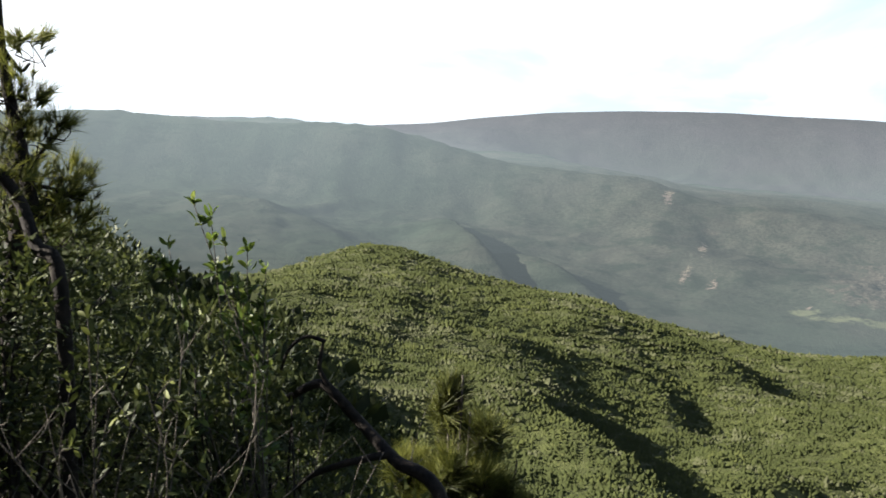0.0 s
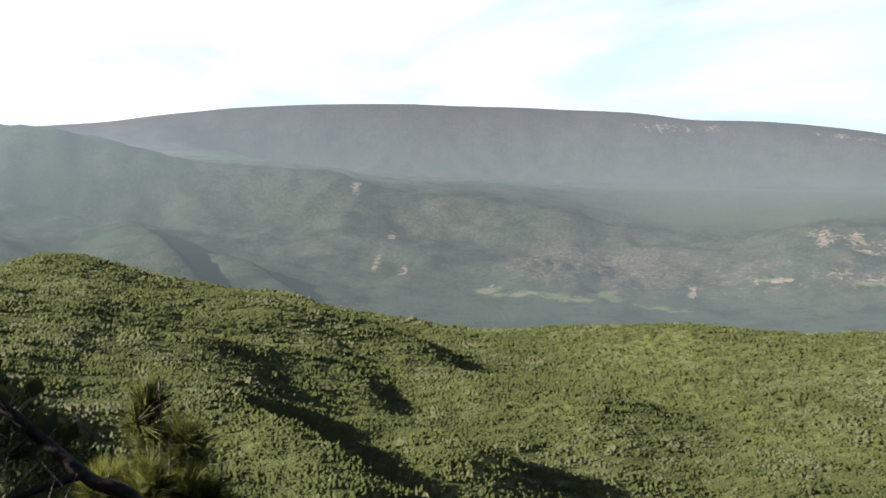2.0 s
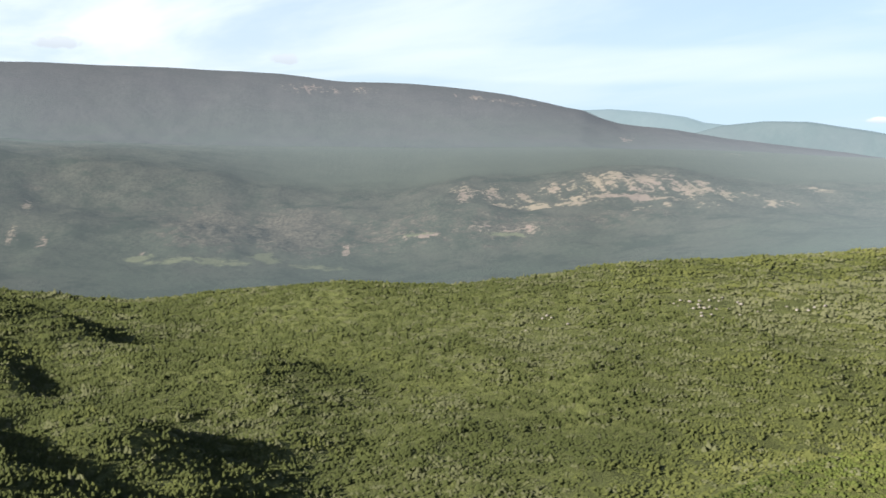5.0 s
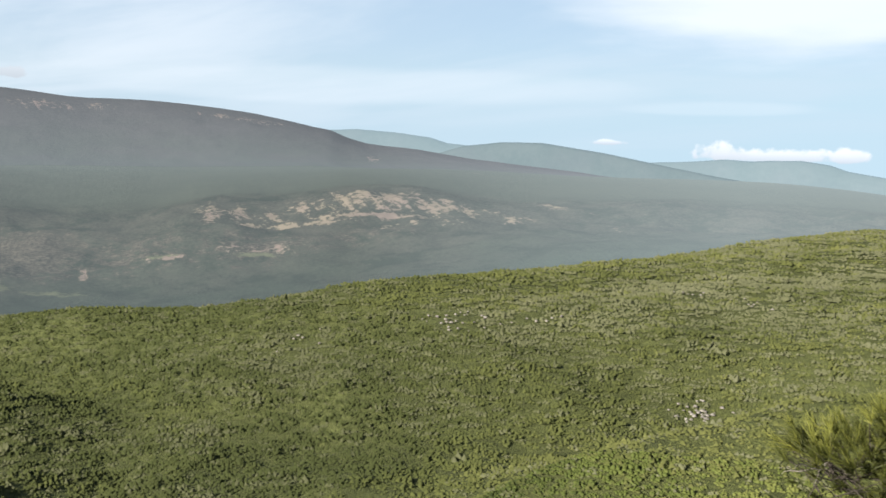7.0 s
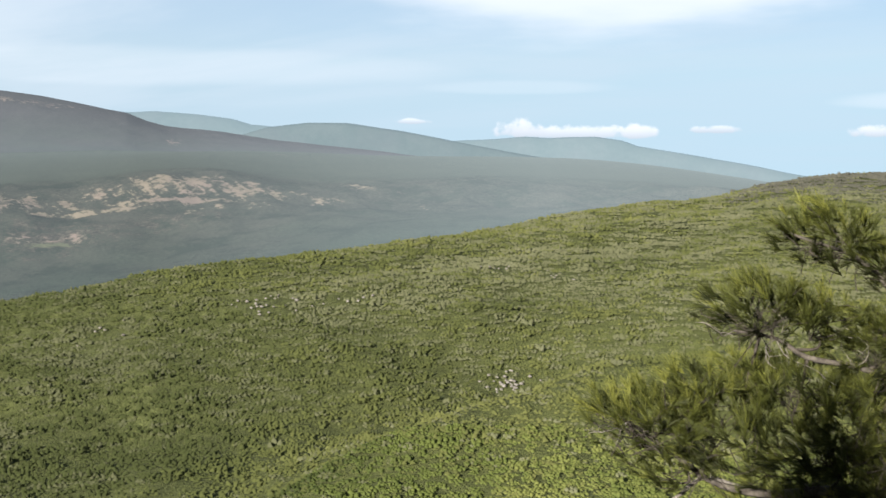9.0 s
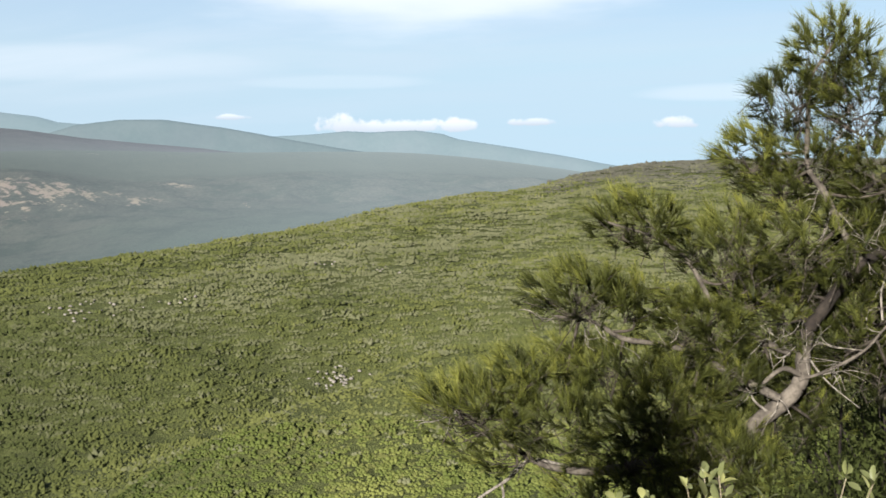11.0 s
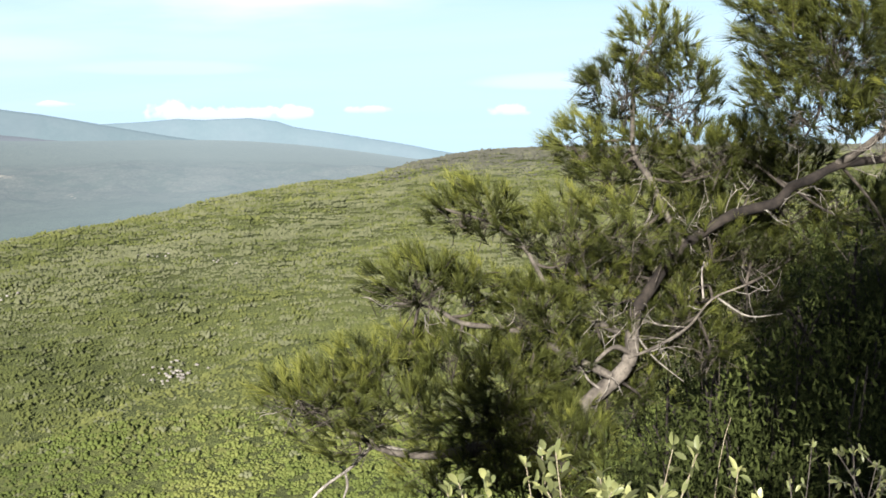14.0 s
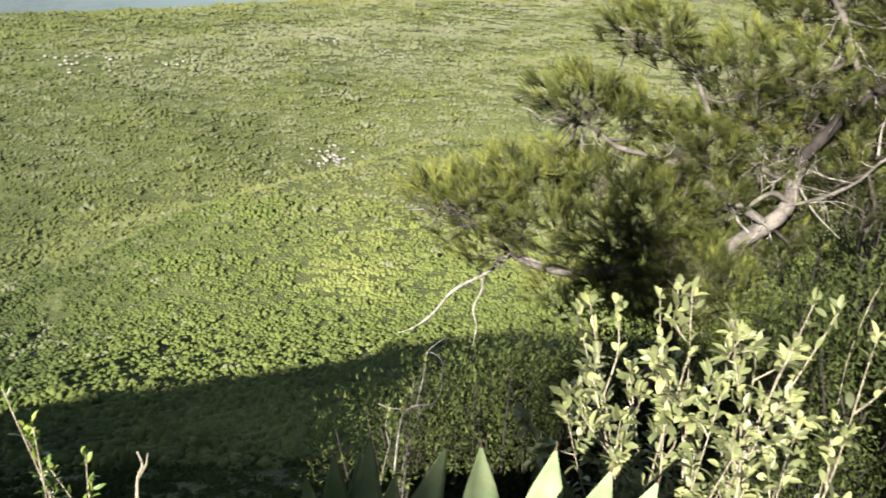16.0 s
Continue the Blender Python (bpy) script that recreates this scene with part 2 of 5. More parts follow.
def rock_material():
    k = Nodes("pale_rock", 0.9, 0.2)
    c = k.mix(k.range(k.noise(1.2, 6, 0.65), 0.35, 0.65), (0.0781, 0.0710, 0.0625), (0.1491, 0.1384, 0.1242))
    c = k.mix(k.range(k.noise(7, 5, 0.7), 0.5, 0.8), c, (0.0923, 0.0852, 0.0710))
    k.color(c)
    k.bump(k.noise(5, 6, 0.7), 0.8, 0.1)
    return k.mat


PALE_ROCK = rock_material()


def near_ground():
    k = Nodes("hillside_ground", 0.95, 0.1)
    c = k.mix(k.range(k.noise(0.35, 5, 0.6), 0.35, 0.7), (0.0406, 0.0471, 0.0156), (0.0654, 0.0739, 0.0236))
    c = k.mix(k.range(k.noise(3.0, 5, 0.7), 0.55, 0.8, 0.0, 0.5), c, (0.0785, 0.0654, 0.0393))
    tuft = k.noise(1.9, 4, 0.75)
    c = k.mix(k.range(tuft, 0.40, 0.60, 0.42, 0.0), c, (0.0223, 0.0255, 0.0091))
    k.color(c)
    k.bump(tuft, 0.9, 0.35)
    return k.mat


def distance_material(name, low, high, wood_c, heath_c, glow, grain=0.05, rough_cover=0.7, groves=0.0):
    """Remote land: soft colours, with haze painted in as a faint emitted glow that varies over the land."""
    k = Nodes(name, 1.0, 0.0)
    sep = k.add("ShaderNodeSeparateColor")
    k.join(k.attr("cover").outputs["Color"], sep.inputs[0])
    sand, wood, rock = sep.outputs[0], sep.outputs[1], sep.outputs[2]
    big, mid, fine = k.noise(0.005, 5), k.noise(grain * 0.5, 6, 0.65), k.noise(grain * 3.5, 4, 0.75)
    c = k.mix(k.range(mid, 0.35, 0.65), low, high)
    c = k.mix(k.range(fine, 0.38, 0.62, 0.0, rough_cover), c, tuple(v * 0.30 for v in low))
    c = k.mix(k.math("MULTIPLY", wood, k.range(mid, 0.2, 0.6, 0.55, 1.0)), c, wood_c)
    c = k.mix(k.range(big, 0.4, 0.7, 0.0, 0.4), c, heath_c)
    level = k.attr("plain").outputs["Fac"]
    c = k.mix(k.math("MULTIPLY", level, 0.75), c, tuple(v * w for v, w in zip(high, (0.86, 1.03, 1.0))))
    grove = k.range(k.noise(0.014, 7, 0.72, stretch=(1, 1, 1.5)), 0.48, 0.62, 0.0, groves)
    c = k.mix(k.math("MULTIPLY", grove, k.math("SUBTRACT", 1.0, k.math("ADD", k.math("MULTIPLY", sand, 1.2), k.math("MULTIPLY", level, 0.9)), True)), c, tuple(v * 0.55 for v in wood_c))
    broken = k.noise(grain, 7, 0.72, stretch=(1, 1, 2.5))
    # bare ground breaks into runnels that slant down the slope
    along, turned = k.add("ShaderNodeMapping"), k.add("ShaderNodeMapping")
    along.inputs["Rotation"].default_value, turned.inputs["Rotation"].default_value = (0, 0, radians(46)), (0, radians(50), 0)
    k.join(k.place(), along.inputs[0]), k.join(along.outputs[0], turned.inputs[0])
    strata = k.math("ADD", k.noise(0.030, 5, 0.65, vec=turned.outputs[0], stretch=(2.0, 0.3, 0.25)), k.noise(0.085, 5, 0.7, stretch=(1, 1, 0.5)))
    grey = k.range(k.math("ADD", rock, k.math("MULTIPLY", k.math("SUBTRACT", broken, 0.5), 1.8)), 0.40, 0.60, 0.0, 0.92)
    c = k.mix(grey, c, k.mix(k.range(fine, 0.4, 0.6), (0.014, 0.013, 0.011), (0.044, 0.038, 0.031)))
    bare = k.range(k.math("ADD", sand, k.math("MULTIPLY", k.math("SUBTRACT", strata, 1.0), 2.6)), 0.40, 0.85, 0.0, 0.75)
    bare = k.math("MULTIPLY", bare, k.range(sand, 0.05, 0.30))
    c = k.mix(bare, c, k.mix(k.range(big, 0.40, 0.60), (0.118, 0.090, 0.077), (0.122, 0.101, 0.074)))
    c = k.mix(k.range(k.math("ADD", k.attr("meadow").outputs["Fac"], k.math("MULTIPLY", k.math("SUBTRACT", broken, 0.5), 1.2)), 0.35, 0.60, 0.0, 0.9), c, (0.052, 0.056, 0.033))
    k.color(c)
    k.bump(k.noise(grain * 2, 7, 0.7), 0.55, 5.0)
    # emission stands in for haze; the land itself gives off no light
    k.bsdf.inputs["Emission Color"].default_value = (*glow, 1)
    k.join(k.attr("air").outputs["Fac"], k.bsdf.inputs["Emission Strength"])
    return k.mat


GROUND = near_ground()
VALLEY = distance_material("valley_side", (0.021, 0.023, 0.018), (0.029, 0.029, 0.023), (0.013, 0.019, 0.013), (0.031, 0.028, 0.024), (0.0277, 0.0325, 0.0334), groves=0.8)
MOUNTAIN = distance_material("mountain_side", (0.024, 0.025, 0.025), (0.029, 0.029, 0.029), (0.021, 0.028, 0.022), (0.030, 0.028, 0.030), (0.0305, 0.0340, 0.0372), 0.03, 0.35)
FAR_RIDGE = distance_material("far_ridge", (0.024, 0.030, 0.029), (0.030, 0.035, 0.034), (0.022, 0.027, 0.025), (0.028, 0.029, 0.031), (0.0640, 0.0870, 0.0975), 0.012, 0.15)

# ---- the land: one sheet, heights from ridges seen round the standpoint ----
PERM = np.random.RandomState(7).permutation(256)
GRAD = np.random.RandomState(8).uniform(0, 2 * np.pi, 256)


def pnoise(x, y, seed=0):
    """Smooth noise on the plane, about -0.7 to 0.7."""
    xi, yi = np.floor(x).astype(int), np.floor(y).astype(int)
    xf, yf = x - xi, y - yi

    def corner(dx, dy):
        g = GRAD[PERM[(PERM[(xi + dx + seed * 17) & 255] + yi + dy) & 255]]
        return np.cos(g) * (xf - dx) + np.sin(g) * (yf - dy)

    u, v = xf * xf * xf * (xf * (xf * 6 - 15) + 10), yf * yf * yf * (yf * (yf * 6 - 15) + 10)
    a, b = corner(0, 0) * (1 - u) + corner(1, 0) * u, corner(0, 1) * (1 - u) + corner(1, 1) * u
    return a * (1 - v) + b * v


def fbm(x, y, octaves=4, seed=0, gain=0.5):
    s, amp = 0, 1.0
    for o in range(octaves):
        s = s + amp * pnoise(x * 2 ** o, y * 2 ** o, seed + o)
        amp *= gain
    return s


def gullies(x, y, octaves=3, seed=0):
    """Sharp crests and round valleys."""
    s, amp = 0, 1.0
    for o in range(octaves):
        s = s + amp * (0.35 - np.abs(pnoise(x * 2 ** o, y * 2 ** o, seed + o)))
        amp *= 0.5
    return s


def steps(a0, step, values):
    return lambda az: np.interp(az, a0 + step * np.arange(len(values)), values)


def pairs(*p):
    return lambda az: np.interp(az, p[0::2], p[1::2])


# elevations in degrees of the crests, by azimuth
SKY = steps(-24, 1, (0.70, 0.84, 0.96, 1.06, 1.18, 1.28, 1.37, 1.33, 1.29, 1.26, 1.25, 1.25, 1.30, 1.34, 1.34, 1.34, 1.39, 1.50, 1.63, 1.71, 1.78, 1.91, 2.03, 2.14,
                     2.30, 2.49, 2.67, 2.83, 2.97, 3.12, 3.24, 3.35, 3.44, 3.52, 3.60, 3.66, 3.71, 3.76, 3.80, 3.84, 3.85, 3.84, 3.83, 3.83, 3.84, 3.85, 3.85, 3.83,
                     3.80, 3.79, 3.78, 3.76, 3.74, 3.65, 3.54, 3.43, 3.38, 3.40, 3.40, 3.38, 3.33, 3.27, 3.19, 3.09, 2.97, 2.83, 2.65, 2.45, 2.24, 2.08, 1.66, 1.39,
                     1.28, 1.20, 1.10, 0.95, 0.80, 0.65, 0.55, 0.45, 0.35, 0.25, 0.15, 0.05, -0.1, -0.2, -0.3, -0.5, -0.7, -0.9, -1.1, -1.3, -1.5, -1.7, -1.9))
BLUE = pairs(42, 1.9, 44, 2.08, 45.3, 2.12, 46.5, 2.20, 48.7, 2.05, 50.6, 1.82, 51.6, 1.52, 53, 1.40, 56, 1.1, 60, 0.8, 62.6, 0.66, 64, 0.72, 65.5, 0.80, 66.8, 0.92, 68.3, 0.84,
             69.3, 0.90, 70.8, 0.93, 72.3, 0.72, 73.2, 0.40, 75, 0.10, 77, -0.24, 79, -0.58, 81, -1.0, 84, -1.5, 88, -1.9)
SHELF = steps(-24, 4, (0.4, 0.4, 0.5, 0.5, 0.5, 0.5, 0.2, -0.1, -0.3, -0.4, -0.42, -0.43, -0.43, -0.42, -0.37, -0.34, -0.23, -0.1, 0.02, 0.08, -0.08, -0.22, -0.21, -0.20,
                       -0.42, -0.88, -1.52, -2.1))
NEAR = steps(-12, 2, (-7.80, -7.20, -6.48, -5.69, -4.97, -5.02, -5.54, -6.04, -6.43, -6.75, -7.01, -7.38, -7.80, -8.17, -8.39, -8.61, -8.83, -8.79, -8.58, -8.36, -8.15, -8.01, -7.94, -7.95, -7.94, -7.91,
                      -7.74, -7.54, -7.24, -6.79, -6.54, -6.35, -6.15, -5.89, -5.61, -5.36, -5.14, -4.88, -4.56, -4.15, -3.72, -3.36, -3.02, -2.78, -2.65, -2.21, -1.70, -1.29, -1.08, -0.97, -0.93))
BASE = steps(-10, 4, (-6.28, -6.34, -6.4, -6.49, -6.72, -7.24, -7.6, -7.52, -7.3, -7.4, -7.62, -7.6, -7.26, -6.79, -6.36, -5.7, -5.01, -4.3, -4.1, -3.8, -3.5))
CREST_R = pairs(-40, 250, -10, 420, -3, 430, 12, 420, 22, 380, 32, 300, 42, 270, 52, 280, 60, 320, 70, 430, 80, 640, 86, 780, 100, 700, 125, 400)
# the front hill, the terrace of rock and the top of the sand cliffs; the foot of those cliffs; their distances
TOP = pairs(-24, 0.8, -20, 1.08, -18, 1.27, -14, 1.16, -9, 1.2, -6.2, 1.28, -3.5, 1.05, -0.7, 0.65, 2.3, 0.1, 5.3, -0.25, 8.4, -0.53, 11.5, -0.82, 15, -1.17, 18, -1.30, 21, -1.45, 23, -1.85,
            25, -2.4, 27.6, -3.1, 30, -3.2, 34, -3.15, 36.5, -2.8, 39, -2.15, 41, -2.3, 43, -2.05, 46.4, -1.4, 49.2, -1.4, 52, -1.75, 54, -2.1, 58, -2.0, 64, -1.9, 74, -2.1, 84, -2.8)
MIDS = pairs(-24, -2.6, 0, -3.4, 10, -3.9, 20, -4.6, 27, -5.2, 34, -4.7, 37, -3.7, 39, -3.5, 42, -3.85, 45, -3.4, 49.6, -2.9, 55, -3.1, 60, -3.5, 70, -3.4, 84, -4.0)
RTOP = pairs(-24, 2350, 0, 2250, 15, 2050, 25, 1900, 34, 1850, 60, 1880, 84, 1900)
# heights of the slope at the walker's feet: distance, then metres by azimuth (ahead, left, right, behind)
# the unseen rise behind and to the left is shaped to cast shade
FOOT = ((0.0, pairs(-180, 0, 180, 0)),
        (3.0, pairs(-180, .8, -90, .5, -60, .6, -25, .1, 0, -.3, 30, -.8, 80, -.8, 110, -.5, 180, .8)),
        (8.0, pairs(-180, 2.5, -95, 2.3, -60, 1.5, -40, .7, -25, -.4, -8, -1.5, 0, -2.4, 30, -4.2, 75, -4.2, 110, -2.2, 180, 2.5)),
        (25.0, pairs(-180, 9, -120, 9.5, -95, 9.2, -88, 8.9, -80, 6.6, -62, 6.6, -42, 0.8, -25, -0.9, -20, -1.5, -14, -2.4, -10.5, -2.8, -8, -3.8, -4, -5.6, 0, -7.6, 30, -15, 75, -15, 88, -10.5, 92, -8.6, 94, -6.4, 96, -4.6, 98, -3.1, 100, -1.9, 103, -0.9, 106, -0.2, 112, 0.7, 118, 1.2, 180, 9)),
        (37.0, pairs(-180, 13, -95, 13, -88, 12.4, -80, 9.4, -62, 9.4, -42, -0.5, -25, -4.4, -20, -5.6, -16, -6.8, -14, -7.6, -11, -8.8, -8, -10.4, -4, -12.8, 0, -15.0, 30, -20, 75, -19.5, 92, -14, 100, -8, 110, -4, 118, -2, 180, 13)),
        (60.0, pairs(-180, 22, -95, 19.6, -87, 18.5, -80, 13.5, -70, 13.5, -63, 15.5, -58, 6.0, -50, 0, -42, -4, -25, -9, -8, -18, 0, -23, 30, -30, 75, -28, 110, -14, 180, 22)),
        (130.0, pairs(-180, 45, -90, 10, -60, -5, -25, -22, -8, -30, 0, -34, 15, -41, 30, -46, 50, -45, 75, -38, 110, -24, 180, 45)))
SLOPE = pairs(-40, -7.6, -12, -8.2, -5, -8.8, 5, -10.4, 15, -12.6, 24, -13.4, 32, -12.6, 40, -11.0, 46, -10.3, 52, -9.9, 60, -9.5, 70, -8.6, 80, -7.4, 100, -6)


# the middle one of the far ridges
MIDDLE = pairs(44, -2, 50, 0.6, 52.5, 1.40, 54.7, 1.66, 56.9, 1.66, 60.3, 1.17, 62.9, 0.66, 66.1, 0.05, 68, -0.25, 74, -1.2, 84, -2.6)


def plain(r, az):
    """1 on the level heath between the sand cliffs and the mountain."""
    side = np.clip((az - 17) / 16, 0, 1)
    return side * side * (3 - 2 * side) * np.clip((r - RTOP(az)) / 160, 0, 1) * np.clip((3250 - r) / 300, 0, 1)


def land(x, y):
    """Height of the land."""
    x, y = np.asarray(x, float), np.asarray(y, float)
    shape = x.shape
    x, y = x.ravel(), y.ravel()
    r, az = np.hypot(x, y), np.degrees(np.arctan2(x, y))
    tan = lambda e: np.tan(np.radians(e))
    # past the two ends of the view the land runs on like its last stretch
    a = np.clip(az, -30, 112)
    back = np.clip(np.where(az < -30, (-30 - az) / 60, np.where(az > 112, (az - 112) / 50, 0)), 0, 1)
    back = back * back * (3 - 2 * back)
    eye = EYE[2]
    rc = CREST_R(a)
    near = NEAR(a)
    dist, high = [], []
    for d, h in FOOT:
        dist.append(np.full_like(r, d)), high.append(h(az))
    dist.append(np.full_like(r, 225.0)), high.append(eye + 225 * tan(SLOPE(a)) * (1 - back) + back * 55)
    crest = eye + rc * tan(near) * (1 - back) + back * 60
    dist.append(rc), high.append(crest)
    dist.append(rc * 1.18), high.append(crest - 0.18 * rc * (0.26 - tan(near)) * 0.6)
    valley = eye + 1150 * tan(np.minimum(BASE(a), near - 0.9))
    dist.append(np.full_like(r, 1150.0)), high.append(valley * (1 - back))
    dist.append(np.full_like(r, 1400.0)), high.append(eye + 1400 * tan(BASE(a)) * (1 - back))
    rt = RTOP(a)
    rm = 1400 + 0.6 * (rt - 1400)
    dist.append(rm), high.append(eye + rm * tan(MIDS(a)) * (1 - back))
    dist.append(rt), high.append(eye + rt * tan(sum(TOP(a + o) for o in (-1.5, -0.75, 0, 0.75, 1.5)) / 5) * (1 - back))
    dist.append(np.full_like(r, 2650.0)), high.append(eye + 2650 * tan(sum(SHELF(a + o) for o in (-3, -1.5, 0, 1.5, 3)) / 5) * (1 - back))
    dist.append(np.full_like(r, 3000.0)), high.append(eye + 3000 * tan(SHELF(a) + np.interp(a, (44, 54), (0.14, -0.3))) * (1 - back))
    dist.append(np.full_like(r, 3900.0)), high.append(eye + 3900 * tan(SKY(a)))
    dist.append(np.full_like(r, 4250.0)), high.append(eye + 4250 * tan(SKY(a) - 1.2))
    dist.append(np.full_like(r, 4400.0)), high.append(eye + 4400 * tan(np.maximum(MIDDLE(a), np.minimum(SKY(a) - 1.4, BLUE(a) - 1.2))))
    dist.append(np.full_like(r, 4480.0)), high.append(eye + 4480 * tan(np.minimum(SKY(a), BLUE(a)) - 1.4))
    dist.append(np.full_like(r, 4650.0)), high.append(eye + 4650 * tan(np.where(a < 44, np.minimum(SKY(a) - 0.3, BLUE(a)), BLUE(a))))
    dist.append(np.full_like(r, 4900.0)), high.append(eye + 4900 * tan(np.minimum(BLUE(a), SKY(a)) - 1.5))
    D, Z = np.array(dist), np.array(high)
    gap = np.maximum(D[1:] - D[:-1], 1e-3)
    slope = (Z[1:] - Z[:-1]) / gap
    m = np.zeros_like(Z)
    p, q = slope[:-1], slope[1:]
    m[1:-1] = np.where(p * q > 0, 2 * p * q / np.where(np.abs(p + q) < 1e-9, 1, p + q), 0)
    m[0], m[-1] = slope[0], slope[-1]
    i = np.clip((r[None] >= D).sum(0) - 1, 0, len(D) - 2)
    c = np.arange(len(r))
    h = gap[i, c]
    t = np.clip((r - D[i, c]) / h, 0, 1)
    z = ((1 + 2 * t) * (1 - t) ** 2 * Z[i, c] + t * (1 - t) ** 2 * h * m[i, c] + t * t * (3 - 2 * t) * Z[i + 1, c] + t * t * (t - 1) * h * m[i + 1, c])
    # relief
    ease = lambda lo, hi: np.clip((r - lo) / (hi - lo), 0, 1)
    z = z + fbm(x / 1.3, y / 1.3, 3, 3) * 0.10 * ease(0.5, 3) * (1 - ease(60, 120))
    near_w = ease(40, 120) * np.clip(1.15 - r / rc, 0, 0.5) * 2
    z = z + fbm(x / 55, y / 55, 4, 11) * 5.0 * near_w
    far_w = ease(1250, 1600) * np.clip(np.abs(r - 3900) / 350, 0.10, 1) * np.clip(np.abs(r - 4650) / 200, 0.2, 1) * np.clip(np.abs(r - 4400) / 200, 0.2, 1)
    far_w = far_w * (1 - 0.88 * plain(r, a))
    z = z + fbm(x / 24, y / 24, 3, 63) * 9 * np.exp(-((a - 25) / 4.5) ** 2) * np.exp(-((r - 1590) / 110) ** 2)
    z = z + (gullies(x / 420, y / 420, 4, 21) * 22 + fbm(x / 90, y / 90, 3, 31) * 6 + gullies(x / 130, y / 130, 2, 27) * 9) * far_w * (1 - 0.55 * np.exp(-((r - 2700) / 350) ** 2)) * (1 - 0.5 * ease(2900, 3200))
    for f in FOLDS:
        z = z + f(x, y)
    return z.reshape(shape)


def fold(az0, r0, az1, r1, width, height, lee=0.45):
    """A spur of the hillside along a line of the plan, steeper on the side away from the sun."""
    p, q = bearing(az0, 0, r0), bearing(az1, 0, r1)
    d = Vector((q.x - p.x, q.y - p.y))
    n = d.length
    d = d / n

    def add(x, y):
        s = (x - p.x) * d.x + (y - p.y) * d.y
        o = (x - p.x) * d.y - (y - p.y) * d.x
        along = np.clip(s / n, 0, 1)
        end = np.hypot(np.where(s < 0, s, np.where(s > n, s - n, 0)), 0)
        w = np.where(o < 0, width * lee, width)
        prof = np.exp(-(o / w) ** 2) * np.exp(-(end / width) ** 2)
        return height * prof * (0.6 + 0.4 * np.sin(np.pi * along))
    return add


FOLDS = [
    fold(4.6, 168, 14.8, 123, 15, 5.0, 0.32), fold(13.4, 212, 18.4, 160, 14, 2.6, 0.4), fold(20.4, 154, 23.4, 146, 12, 2.8, 0.4), fold(6.0, 330, 11.0, 268, 24, 3.0, 0.4), fold(24.0, 250, 29.0, 205, 20, 4.0, 0.4), fold(9.0, 375, 15.6, 286, 26, 7, 0.4),
    fold(21.0, 235, 27.5, 190, 22, 4), fold(49.0, 112, 68.0, 147, 20, 6.5, 0.4), fold(66.0, 140, 82.0, 172, 20, 3.6, 0.4), fold(54.0, 160, 80.0, 208, 20, -5.5, 1.0), fold(47.0, 215, 60.0, 250, 40, 4.0, 1.0),
    fold(0.6, 1800, 3.6, 1415, 60, 32, 0.30), fold(4.8, 1600, 9.0, 1390, 45, 22, 0.30), fold(-12.0, 1900, -4.5, 1500, 130, 26, 0.5),
    fold(10.0, 2250, 16.0, 1560, 120, 18, 0.6), fold(19.0, 1640, 27.0, 1560, 90, 20, 0.9), fold(-12, 3300, -4, 2500, 260, 55, 0.6),
    fold(2.0, 3300, 9.0, 2600, 240, 40, 0.6)]


def mesh_from(name, verts, faces, material, smooth=False):
    """A mesh from arrays of vertices and of triangles or quads."""
    me = bpy.data.meshes.new(name)
    faces = np.asarray(faces)
    n, k = faces.shape
    me.vertices.add(len(verts)), me.loops.add(n * k), me.polygons.add(n)
    me.vertices.foreach_set("co", np.asarray(verts, np.float32).ravel())
    me.loops.foreach_set("vertex_index", faces.astype(np.int32).ravel())
    me.polygons.foreach_set("loop_start", np.arange(0, n * k, k, dtype=np.int32))
    if smooth:
        me.polygons.foreach_set("use_smooth", np.ones(n, bool))
    me.update()
    me.validate()
    me.materials.append(material)
    return me


def tint(me, values, name="tint"):
    me.attributes.new(name, "FLOAT", "POINT").data.foreach_set("value", np.asarray(values, np.float32).ravel())


